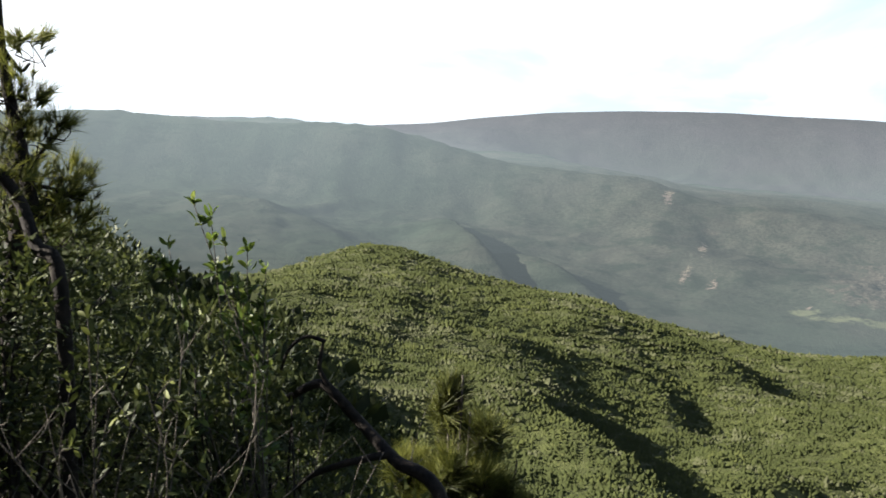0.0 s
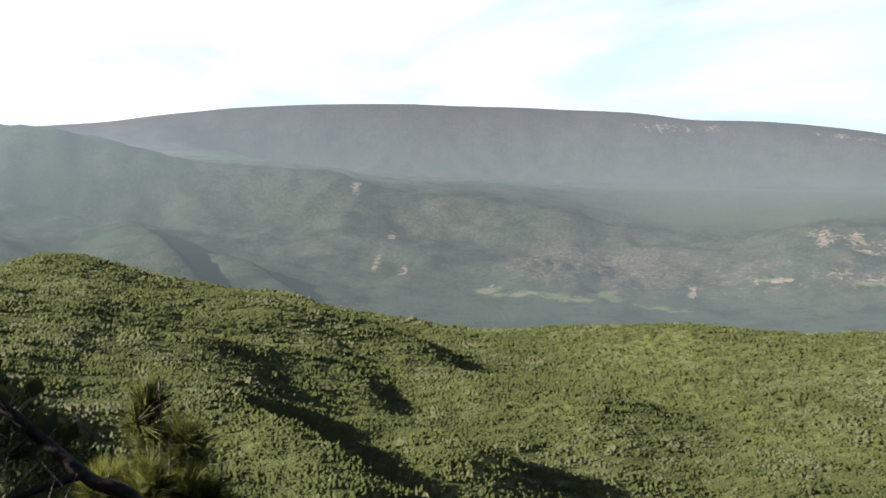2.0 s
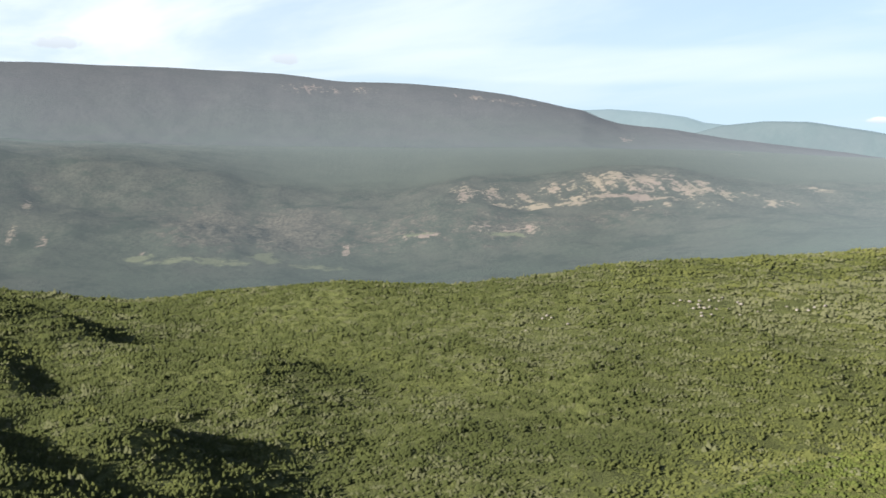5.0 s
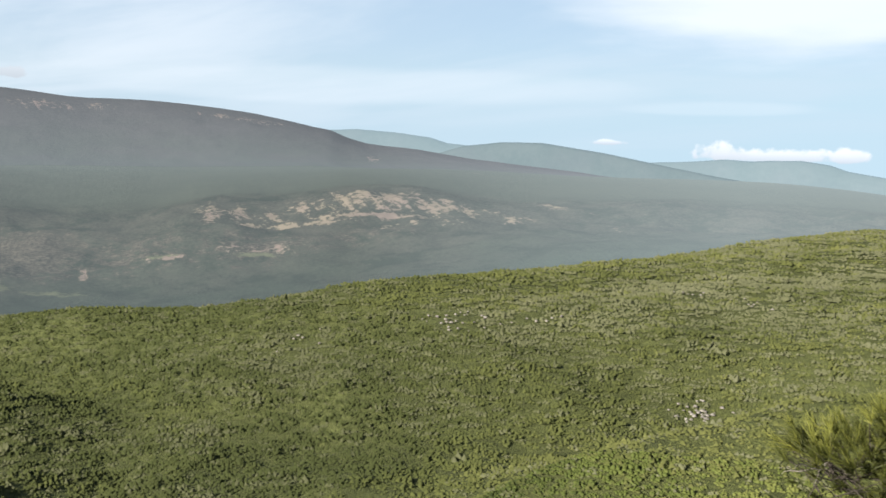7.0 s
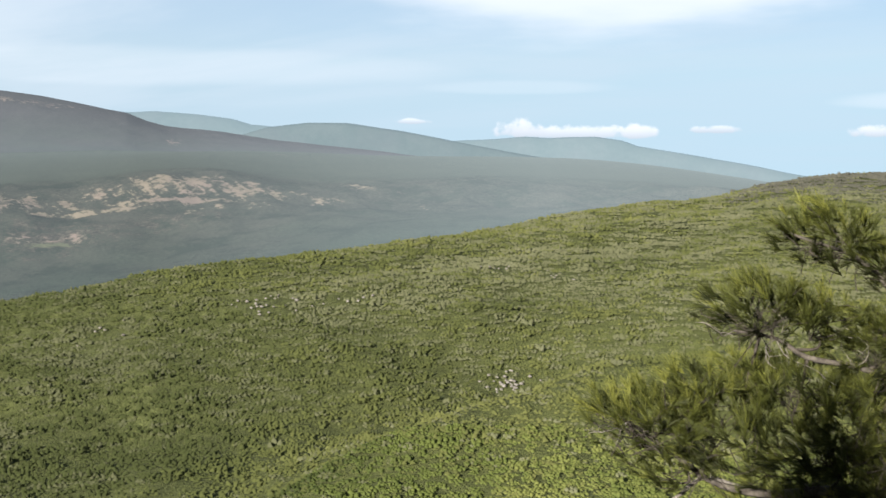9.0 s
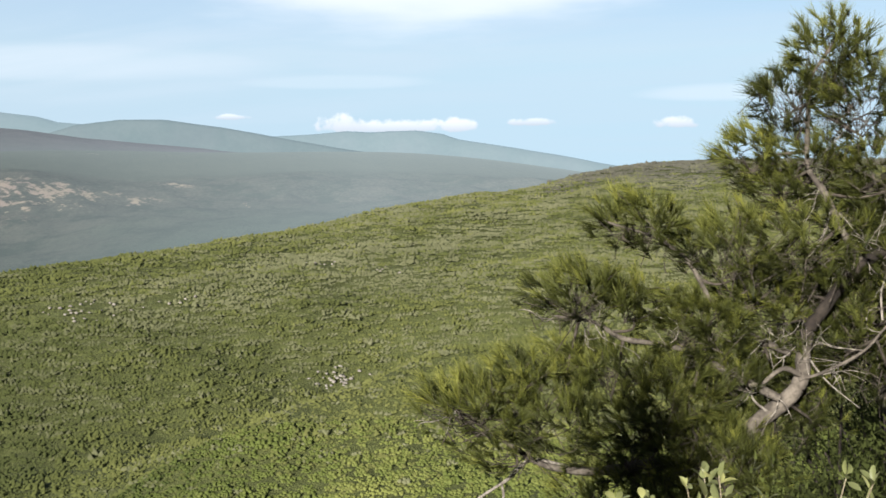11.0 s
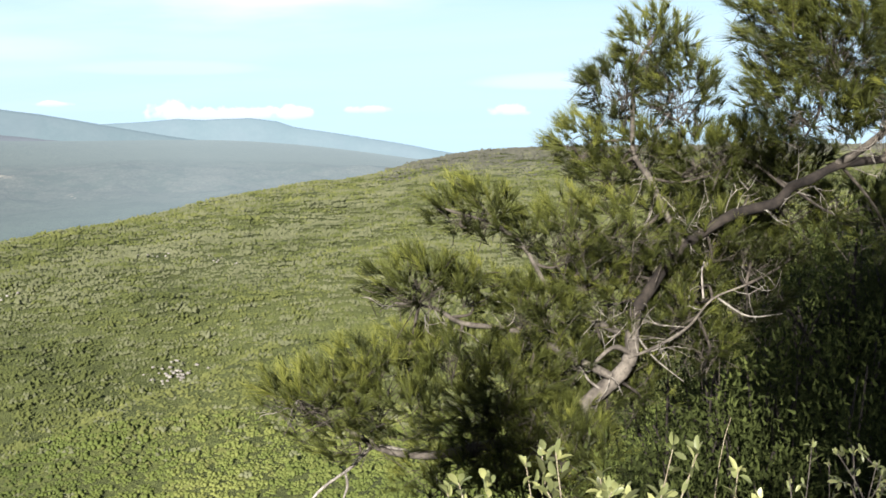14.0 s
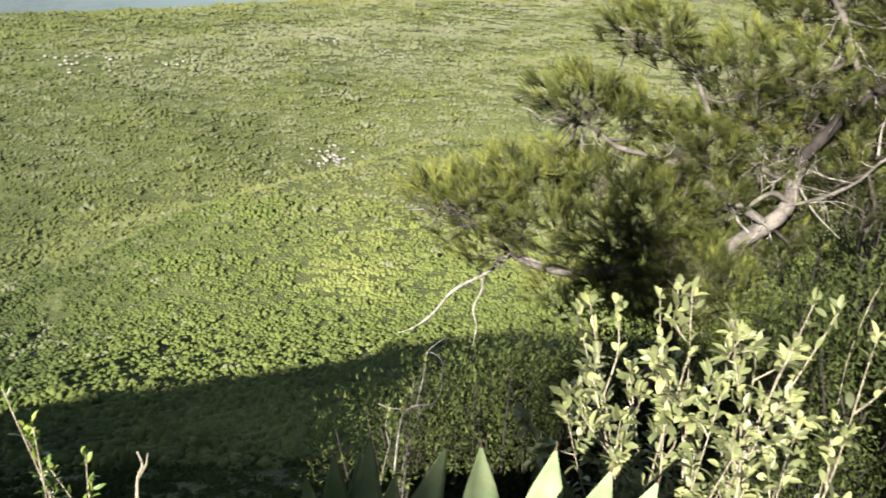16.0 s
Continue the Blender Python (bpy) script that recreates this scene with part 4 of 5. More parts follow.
class Soup:
    """Triangles gathered into one mesh, with a tone for each corner."""

    def __init__(self):
        self.v, self.f, self.t, self.n = [], [], [], 0

    def add(self, v, f, t=0.5):
        v, f = np.asarray(v, float), np.asarray(f, int)
        self.v.append(v), self.f.append(f + self.n)
        self.t.append(np.broadcast_to(np.asarray(t, float), (len(v),)))
        self.n += len(v)
        return self

    def tube(self, path, r0, r1, sides=7, rough=0.0, rng=None):
        """A tapered limb along a path."""
        path = np.asarray(path)
        m = len(path)
        d = np.gradient(path, axis=0)
        d /= np.maximum(np.linalg.norm(d, axis=1, keepdims=True), 1e-9)
        up = np.where(np.abs(d[:, 2:3]) > 0.9, np.array([[1.0, 0, 0]]), np.array([[0, 0, 1.0]]))
        u = np.cross(d, up)
        u /= np.linalg.norm(u, axis=1, keepdims=True)
        w = np.cross(d, u)
        rad = np.linspace(r0, r1, m)[:, None]
        if rough and rng is not None:
            rad = rad * (1 + rng.normal(0, rough, (m, 1)))
        a = 2 * np.pi * np.arange(sides) / sides
        v = path[:, None] + rad[..., None] * (np.cos(a)[None, :, None] * u[:, None] + np.sin(a)[None, :, None] * w[:, None])
        v = v.reshape(-1, 3)
        i, j = np.meshgrid(np.arange(m - 1), np.arange(sides), indexing="ij")
        k = (j + 1) % sides
        q = np.stack((i * sides + j, i * sides + k, (i + 1) * sides + k, (i + 1) * sides + j), -1).reshape(-1, 4)
        v = np.concatenate((v, path[-1:] + d[-1:] * r1))
        s = np.arange(sides)
        cap = np.stack(((m - 1) * sides + s, (m - 1) * sides + (s + 1) % sides, np.full(sides, m * sides)), -1)
        return self.add(v, np.concatenate((q[:, (0, 1, 2)], q[:, (0, 2, 3)], cap)))

    def needles(self, rng, p, d, n, length, width, tone, open_=0.55):
        """A brush of n fine needles round the end of a twig."""
        d = d / max(np.linalg.norm(d), 1e-9)
        way = d[None] + rng.normal(0, open_, (n, 3))
        way[:, 2] += 0.12
        way /= np.linalg.norm(way, axis=1, keepdims=True)
        ln = length * rng.uniform(0.6, 1.1, (n, 1))
        foot = p[None] - d[None] * rng.uniform(0, 0.45, (n, 1)) * length
        side = np.cross(way, rng.normal(0, 1, (n, 3)))
        side = side / np.linalg.norm(side, axis=1, keepdims=True) * width
        droop = np.zeros((n, 3))
        droop[:, 2] = -0.12
        tip = foot + way * ln + droop * ln
        v = np.stack((foot - side, foot + side, tip), 1).reshape(-1, 3)
        # feet painted dimmer and tips lighter, as if lit
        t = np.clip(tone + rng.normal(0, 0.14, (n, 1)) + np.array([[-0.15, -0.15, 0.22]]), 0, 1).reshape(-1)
        return self.add(v, np.arange(3 * n).reshape(-1, 3), t)

    def leaf(self, p, d, face, length, width, tone, fold_=0.25):
        """A broad leaf: a folded oval blade on a short stalk."""
        d = d / np.linalg.norm(d)
        s = np.cross(d, face)
        s = s / max(np.linalg.norm(s), 1e-6)
        n = np.cross(s, d)
        q = p + d * length * 0.12
        rows = [q]
        for t, w, sag in ((0.28, 0.80, 0.02), (0.58, 1.0, 0.0), (0.85, 0.62, -0.06)):
            c = q + d * length * t + n * length * sag
            rows += [c - s * width * w * 0.5 + n * width * fold_ * w, c, c + s * width * w * 0.5 + n * width * fold_ * w]
        rows.append(q + d * length - n * length * 0.12)
        f = [(0, 2, 1), (0, 3, 2), (1, 2, 5), (1, 5, 4), (2, 3, 6), (2, 6, 5), (4, 5, 8), (4, 8, 7), (5, 6, 9), (5, 9, 8), (7, 8, 10), (8, 9, 10)]
        return self.add(rows, f, tone)

    def done(self, name, material, smooth=False):
        me = mesh_from(name, np.concatenate(self.v), np.concatenate(self.f), material, smooth)
        tint(me, np.concatenate(self.t))
        return me


def thing(name, base, label, category, group=""):
    ob = new(name)
    ob.location = base
    return tagged(ob, label, category, group)


def part(name, soup, material, parent, label="", smooth=False):
    """One mesh under a thing; the soup is given in world places."""
    base = np.array(parent.location)
    if parent.parent:
        base = base + np.array(parent.parent.location)
    soup.v = [v - base for v in soup.v]
    ob = new(name, soup.done(name, material, smooth))
    ob.parent = parent
    return tagged(ob, label) if label else ob


def ground_at(x, y):
    return float(land(np.array([x]), np.array([y]))[0])


def rooted(p, sink=0.1):
    """The place on the land under p."""
    return np.array((p[0], p[1], ground_at(p[0], p[1]) - sink))


# ---- the wind-bent needle tree ----
def needle_cluster(tree, rng, c, half, count, limb_points, length=0.14, wood=None, light=0.0):
    """A pad of needle brushes on thin twigs about c, fed from the nearest limb; the brushes stand up and lean with the
    wind; light: tone offset that paints in sun or shade.
    """
    green, twigs = Soup(), Soup()
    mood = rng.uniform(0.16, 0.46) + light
    away = np.linalg.norm(limb_points - c, axis=1)
    root = limb_points[np.argmin(away)]
    hub = c - np.array((0, 0, half[2] * 0.55))
    if np.linalg.norm(hub - root) > 0.08:
        mid = (root + hub) / 2 + rng.normal(0, 0.04, 3)
        twigs.tube(bend([root, mid, hub], 4), 0.012, 0.006, 5)
    lean = np.array((-0.05, 0.30, 0.0)) + rng.normal(0, 0.15, 3)
    for k in range(count):
        q = rng.normal(0, 1, 3)
        q = q / np.linalg.norm(q) * rng.uniform(0.25, 1.0) ** 0.5
        q[2] = abs(q[2]) * (1 if rng.uniform() < 0.72 else -0.8)
        e = c + q * half
        if k % 3 == 0:
            start = root + (hub - root) * rng.uniform(0.5, 1.0) if rng.uniform() < 0.5 else hub + rng.normal(0, 0.3, 3) * half
            knee = start + (e - start) * rng.uniform(0.35, 0.65) + rng.normal(0, 0.035, 3)
            twigs.tube(bend([start, knee, e], 2), 0.0036, 0.0018, 3)
        d = q * np.array((0.85, 0.85, 0.5)) + lean + np.array((0, 0, 0.55)) + rng.normal(0, 0.28, 3)
        # pad tops painted lighter and undersides darker, as under light from above
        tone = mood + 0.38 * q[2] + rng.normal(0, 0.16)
        green.needles(rng, e, d, 34, length * rng.uniform(0.6, 1.35), 0.0024, tone, 0.31)
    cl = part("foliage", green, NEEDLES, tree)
    part("branchlet", twigs, wood or TWIG, cl, "thin bare twigs")


def lateral(spots):
    """Across-the-view direction at a spot."""
    a = radians(spots[0])
    return np.array((math.cos(a), -math.sin(a), 0.0)), np.array((math.sin(a), math.cos(a), 0.0))


TRUNK = ((87.2, -19.8, 6.60), (88.4, -16.8, 6.75), (89.8, -15.1, 6.85), (90.8, -14.2, 6.90), (91.7, -13.3, 6.90), (92.1, -12.4, 6.90), (92.1, -11.6, 6.90), (92.2, -10.8, 6.90),
         (92.4, -9.9, 6.90), (93.0, -9.0, 7.00), (94.1, -7.3, 7.00), (95.2, -6.2, 7.00), (97.5, -4.7, 7.00), (99.6, -4.1, 6.90), (100.5, -3.2, 6.90), (101.4, -2.8, 6.80), (102.9, -2.0, 6.80),
         (105.0, -1.7, 6.70), (107.5, -1.1, 6.60), (109.9, 0.4, 6.50))
TREE_ARMS = (
    ("limb", 0.036, 0.012, BARK, ((95.0, -6.5, 7.00), (94.0, -4.5, 7.00), (93.0, -3.0, 7.00), (92.2, -1.9, 7.00), (91.9, -0.8, 7.00), (92.4, 1.8, 7.00), (92.5, 3.9, 7.00), (93.4, 5.8, 7.00))),
    ("limb", 0.034, 0.012, BARK, ((102.8, -1.9, 6.80), (104.0, -1.3, 6.70), (105.5, 0.1, 6.60), (105.1, 1.2, 6.60), (103.4, 1.9, 6.60), (101.9, 2.3, 6.60), (101.0, 4.7, 6.60))),
    ("limb", 0.034, 0.012, BARK, ((105.0, -1.7, 6.70), (106.5, -0.2, 6.60), (106.8, 1.6, 6.60), (106.3, 4.5, 6.60))),
    ("limb", 0.030, 0.010, BARK, ((91.4, -11.3, 6.90), (89.6, -10.6, 6.80), (87.7, -8.7, 6.70), (86.0, -6.6, 6.60), (84.1, -5.2, 6.50), (81.9, -4.7, 6.40))),
    ("limb", 0.036, 0.010, BARK, ((90.9, -13.7, 6.80), (88.6, -12.8, 6.70), (85.4, -11.6, 6.50), (82.5, -10.9, 6.40), (80.8, -10.1, 6.30), (78.6, -9.9, 6.20))),
    ("limb", 0.050, 0.012, BARK, ((87.8, -17.5, 6.70), (84.4, -17.5, 6.50), (81.1, -18.4, 6.40), (77.8, -17.8, 6.30), (75.9, -16.7, 6.20), (72.7, -15.0, 6.10))),
    ("limb", 0.016, 0.007, BARK, ((91.9, -12.7, 6.85), (93.4, -11.9, 6.90), (95.3, -10.8, 7.00), (96.8, -9.3, 7.10), (98.2, -8.3, 7.10))),
    ("limb", 0.026, 0.008, BARK, ((92.0, -12.4, 6.85), (90.8, -12.7, 6.80), (89.9, -13.2, 6.80), (88.9, -13.1, 6.80), (87.6, -12.2, 6.75))),
    ("dead_branch", 0.014, 0.006, DEADWOOD, ((90.4, -14.5, 6.85), (89.7, -14.0, 6.80), (89.4, -13.5, 6.80))),
    ("dead_branch", 0.011, 0.004, DEADWOOD, ((92.3, -11.4, 7.00), (93.4, -12.7, 7.00), (95.0, -13.9, 7.00))),
    ("dead_branch", 0.010, 0.004, DEADWOOD, ((96.0, -9.3, 7.00), (95.9, -7.9, 7.00), (96.1, -7.0, 7.00))),
    ("dead_branch", 0.010, 0.004, DEADWOOD, ((96.8, -9.3, 7.10), (98.4, -10.2, 7.10), (100.2, -10.0, 7.10))),
    ("dead_branch", 0.020, 0.004, DEADWOOD, ((79.1, -17.9, 6.50), (77.2, -17.6, 6.40), (75.8, -18.7, 6.30), (73.9, -19.9, 6.20), (72.8, -21.3, 6.20), (71.7, -22.2, 6.20), (70.7, -22.6, 6.20))),
    ("dead_branch", 0.012, 0.004, DEADWOOD, ((75.5, -18.9, 6.30), (75.6, -19.7, 6.30), (75.2, -20.8, 6.30), (75.5, -21.8, 6.30), (75.4, -22.9, 6.30))))
# needle clusters: azimuth, elevation, distance, half width, half height, brushes
CROWN_HIGH = ((93.1, 4.2, 7.00, 0.29, 0.31, 60), (91.1, 2.1, 7.00, 0.27, 0.27, 50), (94.8, 1.8, 7.00, 0.27, 0.31, 55), (89.1, -0.7, 7.00, 0.22, 0.20, 34),
              (92.1, -1.2, 7.10, 0.36, 0.24, 45), (96.1, -1.4, 7.10, 0.36, 0.24, 50), (99.8, 4.7, 6.60, 0.26, 0.30, 60), (102.7, 4.0, 6.50, 0.33, 0.36, 85),
              (101.1, 0.8, 6.60, 0.41, 0.26, 70), (106.3, 4.2, 6.50, 0.22, 0.40, 60), (105.6, 1.0, 6.60, 0.30, 0.22, 40), (108.5, 3.0, 6.50, 0.30, 0.40, 40))
CROWN_LOW = ((83.0, -4.4, 6.40, 0.27, 0.18, 55), (86.0, -5.8, 6.60, 0.18, 0.15, 26), (88.6, -5.8, 6.70, 0.34, 0.26, 60), (92.1, -5.5, 6.90, 0.39, 0.27, 60),
             (79.9, -8.6, 6.20, 0.31, 0.19, 75), (83.1, -8.7, 6.40, 0.20, 0.14, 26), (86.0, -10.0, 6.60, 0.30, 0.22, 50), (90.2, -9.9, 6.90, 0.23, 0.23, 30),
             (96.5, -6.0, 7.20, 0.36, 0.24, 40), (94.7, -9.8, 7.30, 0.33, 0.24, 30))
CROWN_BASE = ((73.7, -14.8, 6.00, 0.32, 0.20, 70), (77.9, -14.9, 6.20, 0.31, 0.24, 70), (76.6, -13.0, 6.10, 0.20, 0.14, 25), (81.8, -12.8, 6.40, 0.32, 0.21, 60),
              (85.4, -14.1, 6.50, 0.33, 0.29, 70), (83.1, -16.9, 6.40, 0.36, 0.25, 65), (87.7, -16.9, 6.60, 0.30, 0.26, 50), (81.1, -19.3, 6.40, 0.36, 0.18, 40))

CROWN_INNER = ((94.3, -8.0, 7.30, 0.23, 0.16, 26), (95.8, -4.8, 7.35, 0.31, 0.20, 40), (98.2, -2.6, 7.45, 0.31, 0.20, 45), (100.3, -1.7, 7.35, 0.31, 0.17, 40),
               (97.9, -6.3, 7.60, 0.28, 0.18, 28), (101.0, -5.6, 7.60, 0.32, 0.20, 30), (103.5, -4.0, 7.45, 0.31, 0.18, 35), (89.6, -7.7, 6.90, 0.23, 0.19, 35),
               (87.7, -12.5, 6.70, 0.22, 0.22, 35), (89.3, -18.1, 6.70, 0.26, 0.18, 40), (86.4, -19.0, 6.60, 0.33, 0.15, 40), (92.8, -14.3, 7.40, 0.24, 0.20, 22))
CROWN_DEEP = ((84.4, -15.2, 6.30, 0.30, 0.22, 45), (86.7, -16.9, 6.30, 0.28, 0.22, 45), (89.0, -17.6, 6.40, 0.24, 0.20, 35),
               (87.0, -10.2, 6.50, 0.24, 0.18, 35), (91.3, -7.2, 7.10, 0.26, 0.18, 35), (92.9, -7.4, 7.20, 0.26, 0.18, 35), (94.6, -10.4, 7.30, 0.26, 0.22, 35),
               (95.4, -7.9, 7.35, 0.26, 0.20, 35), (84.4, -19.0, 6.30, 0.30, 0.16, 35), (87.6, -19.8, 6.50, 0.28, 0.16, 35), (90.5, -2.6, 7.10, 0.26, 0.20, 35),
               (92.4, -12.8, 7.40, 0.24, 0.18, 28), (98.4, -0.8, 7.20, 0.30, 0.20, 40), (79.2, -12.4, 6.30, 0.21, 0.14, 30), (75.6, -17.3, 6.20, 0.24, 0.12, 25), (105.6, -5.2, 7.55, 0.28, 0.24, 30))

CROWN_RIGHT = ((99.5, 6.2, 6.6, 0.30, 0.26, 60), (101.6, 6.9, 6.6, 0.32, 0.28, 65), (104.2, 6.5, 6.6, 0.34, 0.30, 70), (106.6, 6.6, 6.6, 0.34, 0.30, 70), (103.8, 2.6, 6.7, 0.34, 0.28, 60),
               (107.4, 1.6, 6.7, 0.34, 0.28, 55), (99.7, 2.6, 6.7, 0.30, 0.26, 50), (108.6, 5.4, 6.6, 0.34, 0.34, 60))
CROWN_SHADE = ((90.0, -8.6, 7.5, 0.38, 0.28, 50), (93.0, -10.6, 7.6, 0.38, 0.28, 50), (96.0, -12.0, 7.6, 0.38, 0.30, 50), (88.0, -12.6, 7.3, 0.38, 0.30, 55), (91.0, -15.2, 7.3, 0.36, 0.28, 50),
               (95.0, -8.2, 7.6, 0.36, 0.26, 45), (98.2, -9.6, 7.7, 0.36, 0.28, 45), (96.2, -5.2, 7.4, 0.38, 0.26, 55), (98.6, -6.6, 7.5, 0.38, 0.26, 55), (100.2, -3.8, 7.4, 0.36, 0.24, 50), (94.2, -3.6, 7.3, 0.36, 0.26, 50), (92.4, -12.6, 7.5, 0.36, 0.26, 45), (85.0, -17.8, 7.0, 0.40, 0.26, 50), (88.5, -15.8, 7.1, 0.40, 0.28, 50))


def needle_tree():
    rng = np.random.default_rng(21)
    spine = at(TRUNK)
    base = rooted(arr(bearing(85.5, 0, 6.5)), 0.15)
    tree = thing("needle_tree", base, "gnarled wind-bent tree with long green needles and grey bark", "tree")
    path = bend([base, (base + spine[0]) / 2 + np.array((0.05, 0.12, 0)), *spine], 5)
    split = 5 * 9 + 3
    # foot and main limb take a darker bark as painted shade
    part("trunk_base", Soup().tube(path[:14], 0.068, 0.060, 10, 0.05, rng), BARK_DARK, tree, "foot of the trunk, bark coloured dark for shade", True)
    part("trunk", Soup().tube(path[13:split], 0.060, 0.044, 10, 0.05, rng), BARK, tree, "twisted grey-brown trunk", True)
    part("main_limb", Soup().tube(path[split - 1:], 0.044, 0.024, 9, 0.06, rng), BARK_DARK, tree, "crooked main limb, bark coloured dark for shade", True)
    limbs = [path[8:]]
    for name, r0, r1, mat, spots in TREE_ARMS:
        knots = at(spots)
        if mat is BARK:
            knots = [q + rng.normal(0, 0.028, 3) * (0 < i) for i, q in enumerate(knots)]
        p = bend(knots, 5)
        part(name, Soup().tube(p, r0 * 0.8, r1 * 0.8, 7, 0.10, rng), mat, tree, "" if mat is BARK else "bleached dead branch", True)
        if mat is BARK:
            limbs.append(p)
    wood = np.concatenate(limbs)
    # bare crooked twigs along the limbs
    twiggy = np.concatenate((path[split + 8:], *limbs[1:]))
    for _ in range(110):
        p = twiggy[rng.integers(0, len(twiggy))]
        d = rng.normal(0, 1, 3) * np.array((1, 1, 0.7))
        d = d / np.linalg.norm(d)
        pts = [p]
        for _ in range(4):
            d = d + rng.normal(0, 0.45, 3)
            d = d / np.linalg.norm(d)
            pts.append(pts[-1] + d * rng.uniform(0.05, 0.13))
        tw = Soup().tube(bend(pts, 2), 0.0036, 0.0013, 4)
        for q in pts[1:4]:
            fork = (d + rng.normal(0, 0.7, 3)) * rng.uniform(0.05, 0.13)
            tw.tube(bend([q, q + fork * 0.5 + rng.normal(0, 0.012, 3), q + fork], 3), 0.0035, 0.0012, 3)
        part("bare_twig", tw, DEADWOOD, tree)
    for az, el, dist, wide, high, count in CROWN_HIGH + CROWN_LOW + CROWN_BASE + CROWN_INNER + CROWN_DEEP:
        needle_cluster(tree, rng, arr(bearing(az, el, dist)), np.array((wide, wide, high)) * (1.12 if el > -3.5 else 1.3), int(count * (2.1 if el > -3.5 else 1.7)), wood)
    # the pads behind are toned darker, standing in for shade inside the crown
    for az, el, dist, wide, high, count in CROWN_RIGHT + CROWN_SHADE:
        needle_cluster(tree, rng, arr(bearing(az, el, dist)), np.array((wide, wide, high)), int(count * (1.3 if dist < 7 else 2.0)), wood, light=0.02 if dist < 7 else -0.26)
    return tree


needle_tree()


YOUNG_LEADERS = ((2.1, -11.9, 5.35, 0.45, 7), (0.9, -14.5, 5.65, 0.5, 4), (-0.5, -16.6, 5.35, 0.5, 4), (1.5, -15.2, 5.35, 0.45, 3), (3.7, -14.6, 5.65, 0.5, 5), (5.6, -16.3, 5.65, 0.5, 4), (2.7, -13.9, 5.35, 0.4, 4), (0.5, -17.5, 5.35, 0.4, 3))


def young_pine():
    rng = np.random.default_rng(31)
    base = rooted(arr(bearing(3.4, 0, 5.5)))
    tree = thing("young_needle_tree", base, "young bushy tree with upright brushes of green needles", "tree")
    # leaders: azimuth and elevation of the tip, distance, share of the stem that bears needles, brushes
    for az, el, dist, share, count in YOUNG_LEADERS:
        top = arr(bearing(az, el, dist))
        foot = base + (top - base) * np.array((0.12, 0.12, 0.02))
        stem = bend([foot, foot + (top - foot) * np.array((0.62, 0.62, 0.45)) + rng.normal(0, 0.02, 3), top], 8)
        part("trunk", Soup().tube(stem, 0.020, 0.006, 6), BARK, tree)
        for k in range(count):
            t = 1 - share * (k + 0.5) / count
            p = stem[int(t * (len(stem) - 1))]
            wide = 0.05 + 0.15 * (1 - t)
            c = p + rng.normal(0, 1, 3) * wide * np.array((1, 1, 0.4))
            needle_cluster(tree, rng, c, np.array((0.05 + wide * 0.4, 0.05 + wide * 0.4, 0.12)), 26, stem, 0.16, BARK_DARK, 0.08)
    return tree


young_pine()


def edge_pine():
    """The tall thin needle tree at the edge of the slope, with bare brown stems."""
    rng = np.random.default_rng(33)
    base = rooted(arr(bearing(-22.4, 0, 4.8)))
    tree = thing("needle_tree", base, "tall thin needle tree with sparse drooping brushes", "tree")
    stem = bend([base, *at(((-22.7, -6.4, 4.80), (-21.9, -4.6, 4.80), (-22.6, -0.8, 4.80), (-23.6, 3.5, 4.80), (-24.1, 7.9, 4.80)))], 6)
    part("trunk", Soup().tube(stem, 0.05, 0.018, 8), BARK_DARK, tree, "", True)
    limb = bend([rooted(arr(bearing(-19.0, 0, 4.4))), *at(((-20.3, -8.2, 4.40), (-21.6, -6.0, 4.50), (-22.5, -3.7, 4.60), (-23.7, -2.2, 4.60), (-25.3, -1.6, 4.60)))], 5)
    part("limb", Soup().tube(limb, 0.034, 0.024, 7), BARK_DARK, tree, "", True)
    arm = bend(at(((-22.3, -2.2, 4.8), (-21.5, -0.9, 4.8), (-20.9, -0.1, 4.8))), 4)
    part("limb", Soup().tube(arm, 0.012, 0.006, 5), BARK_DARK, tree, "", True)
    wood = np.concatenate((stem[4:], limb, arm))
    for az, el, w, h, n in ((-22.3, 4.3, .12, .12, 16), (-23.3, 2.4, .16, .16, 20), (-22.6, 1.4, .16, .13, 20), (-21.9, -0.4, .10, .10, 12), (-20.8, 0.4, .07, .07, 10),
                            (-23.0, -1.2, .20, .15, 24), (-22.2, -2.4, .16, .14, 26), (-21.2, -3.2, .20, .16, 34), (-19.8, -2.6, .13, .12, 18), (-22.5, -4.6, .26, .20, 40),
                            (-20.7, -5.2, .22, .18, 36), (-24.0, -3.4, .26, .22, 30), (-24.2, 0.6, .2, .2, 20)):
        # needles toned lighter in place of light from behind
        needle_cluster(tree, rng, arr(bearing(az, el, 4.8 + rng.uniform(-.2, .2))), np.array((w, w, h)), int(n * 1.0), wood, 0.11, BARK_DARK, 0.32)
    return tree


edge_pine()


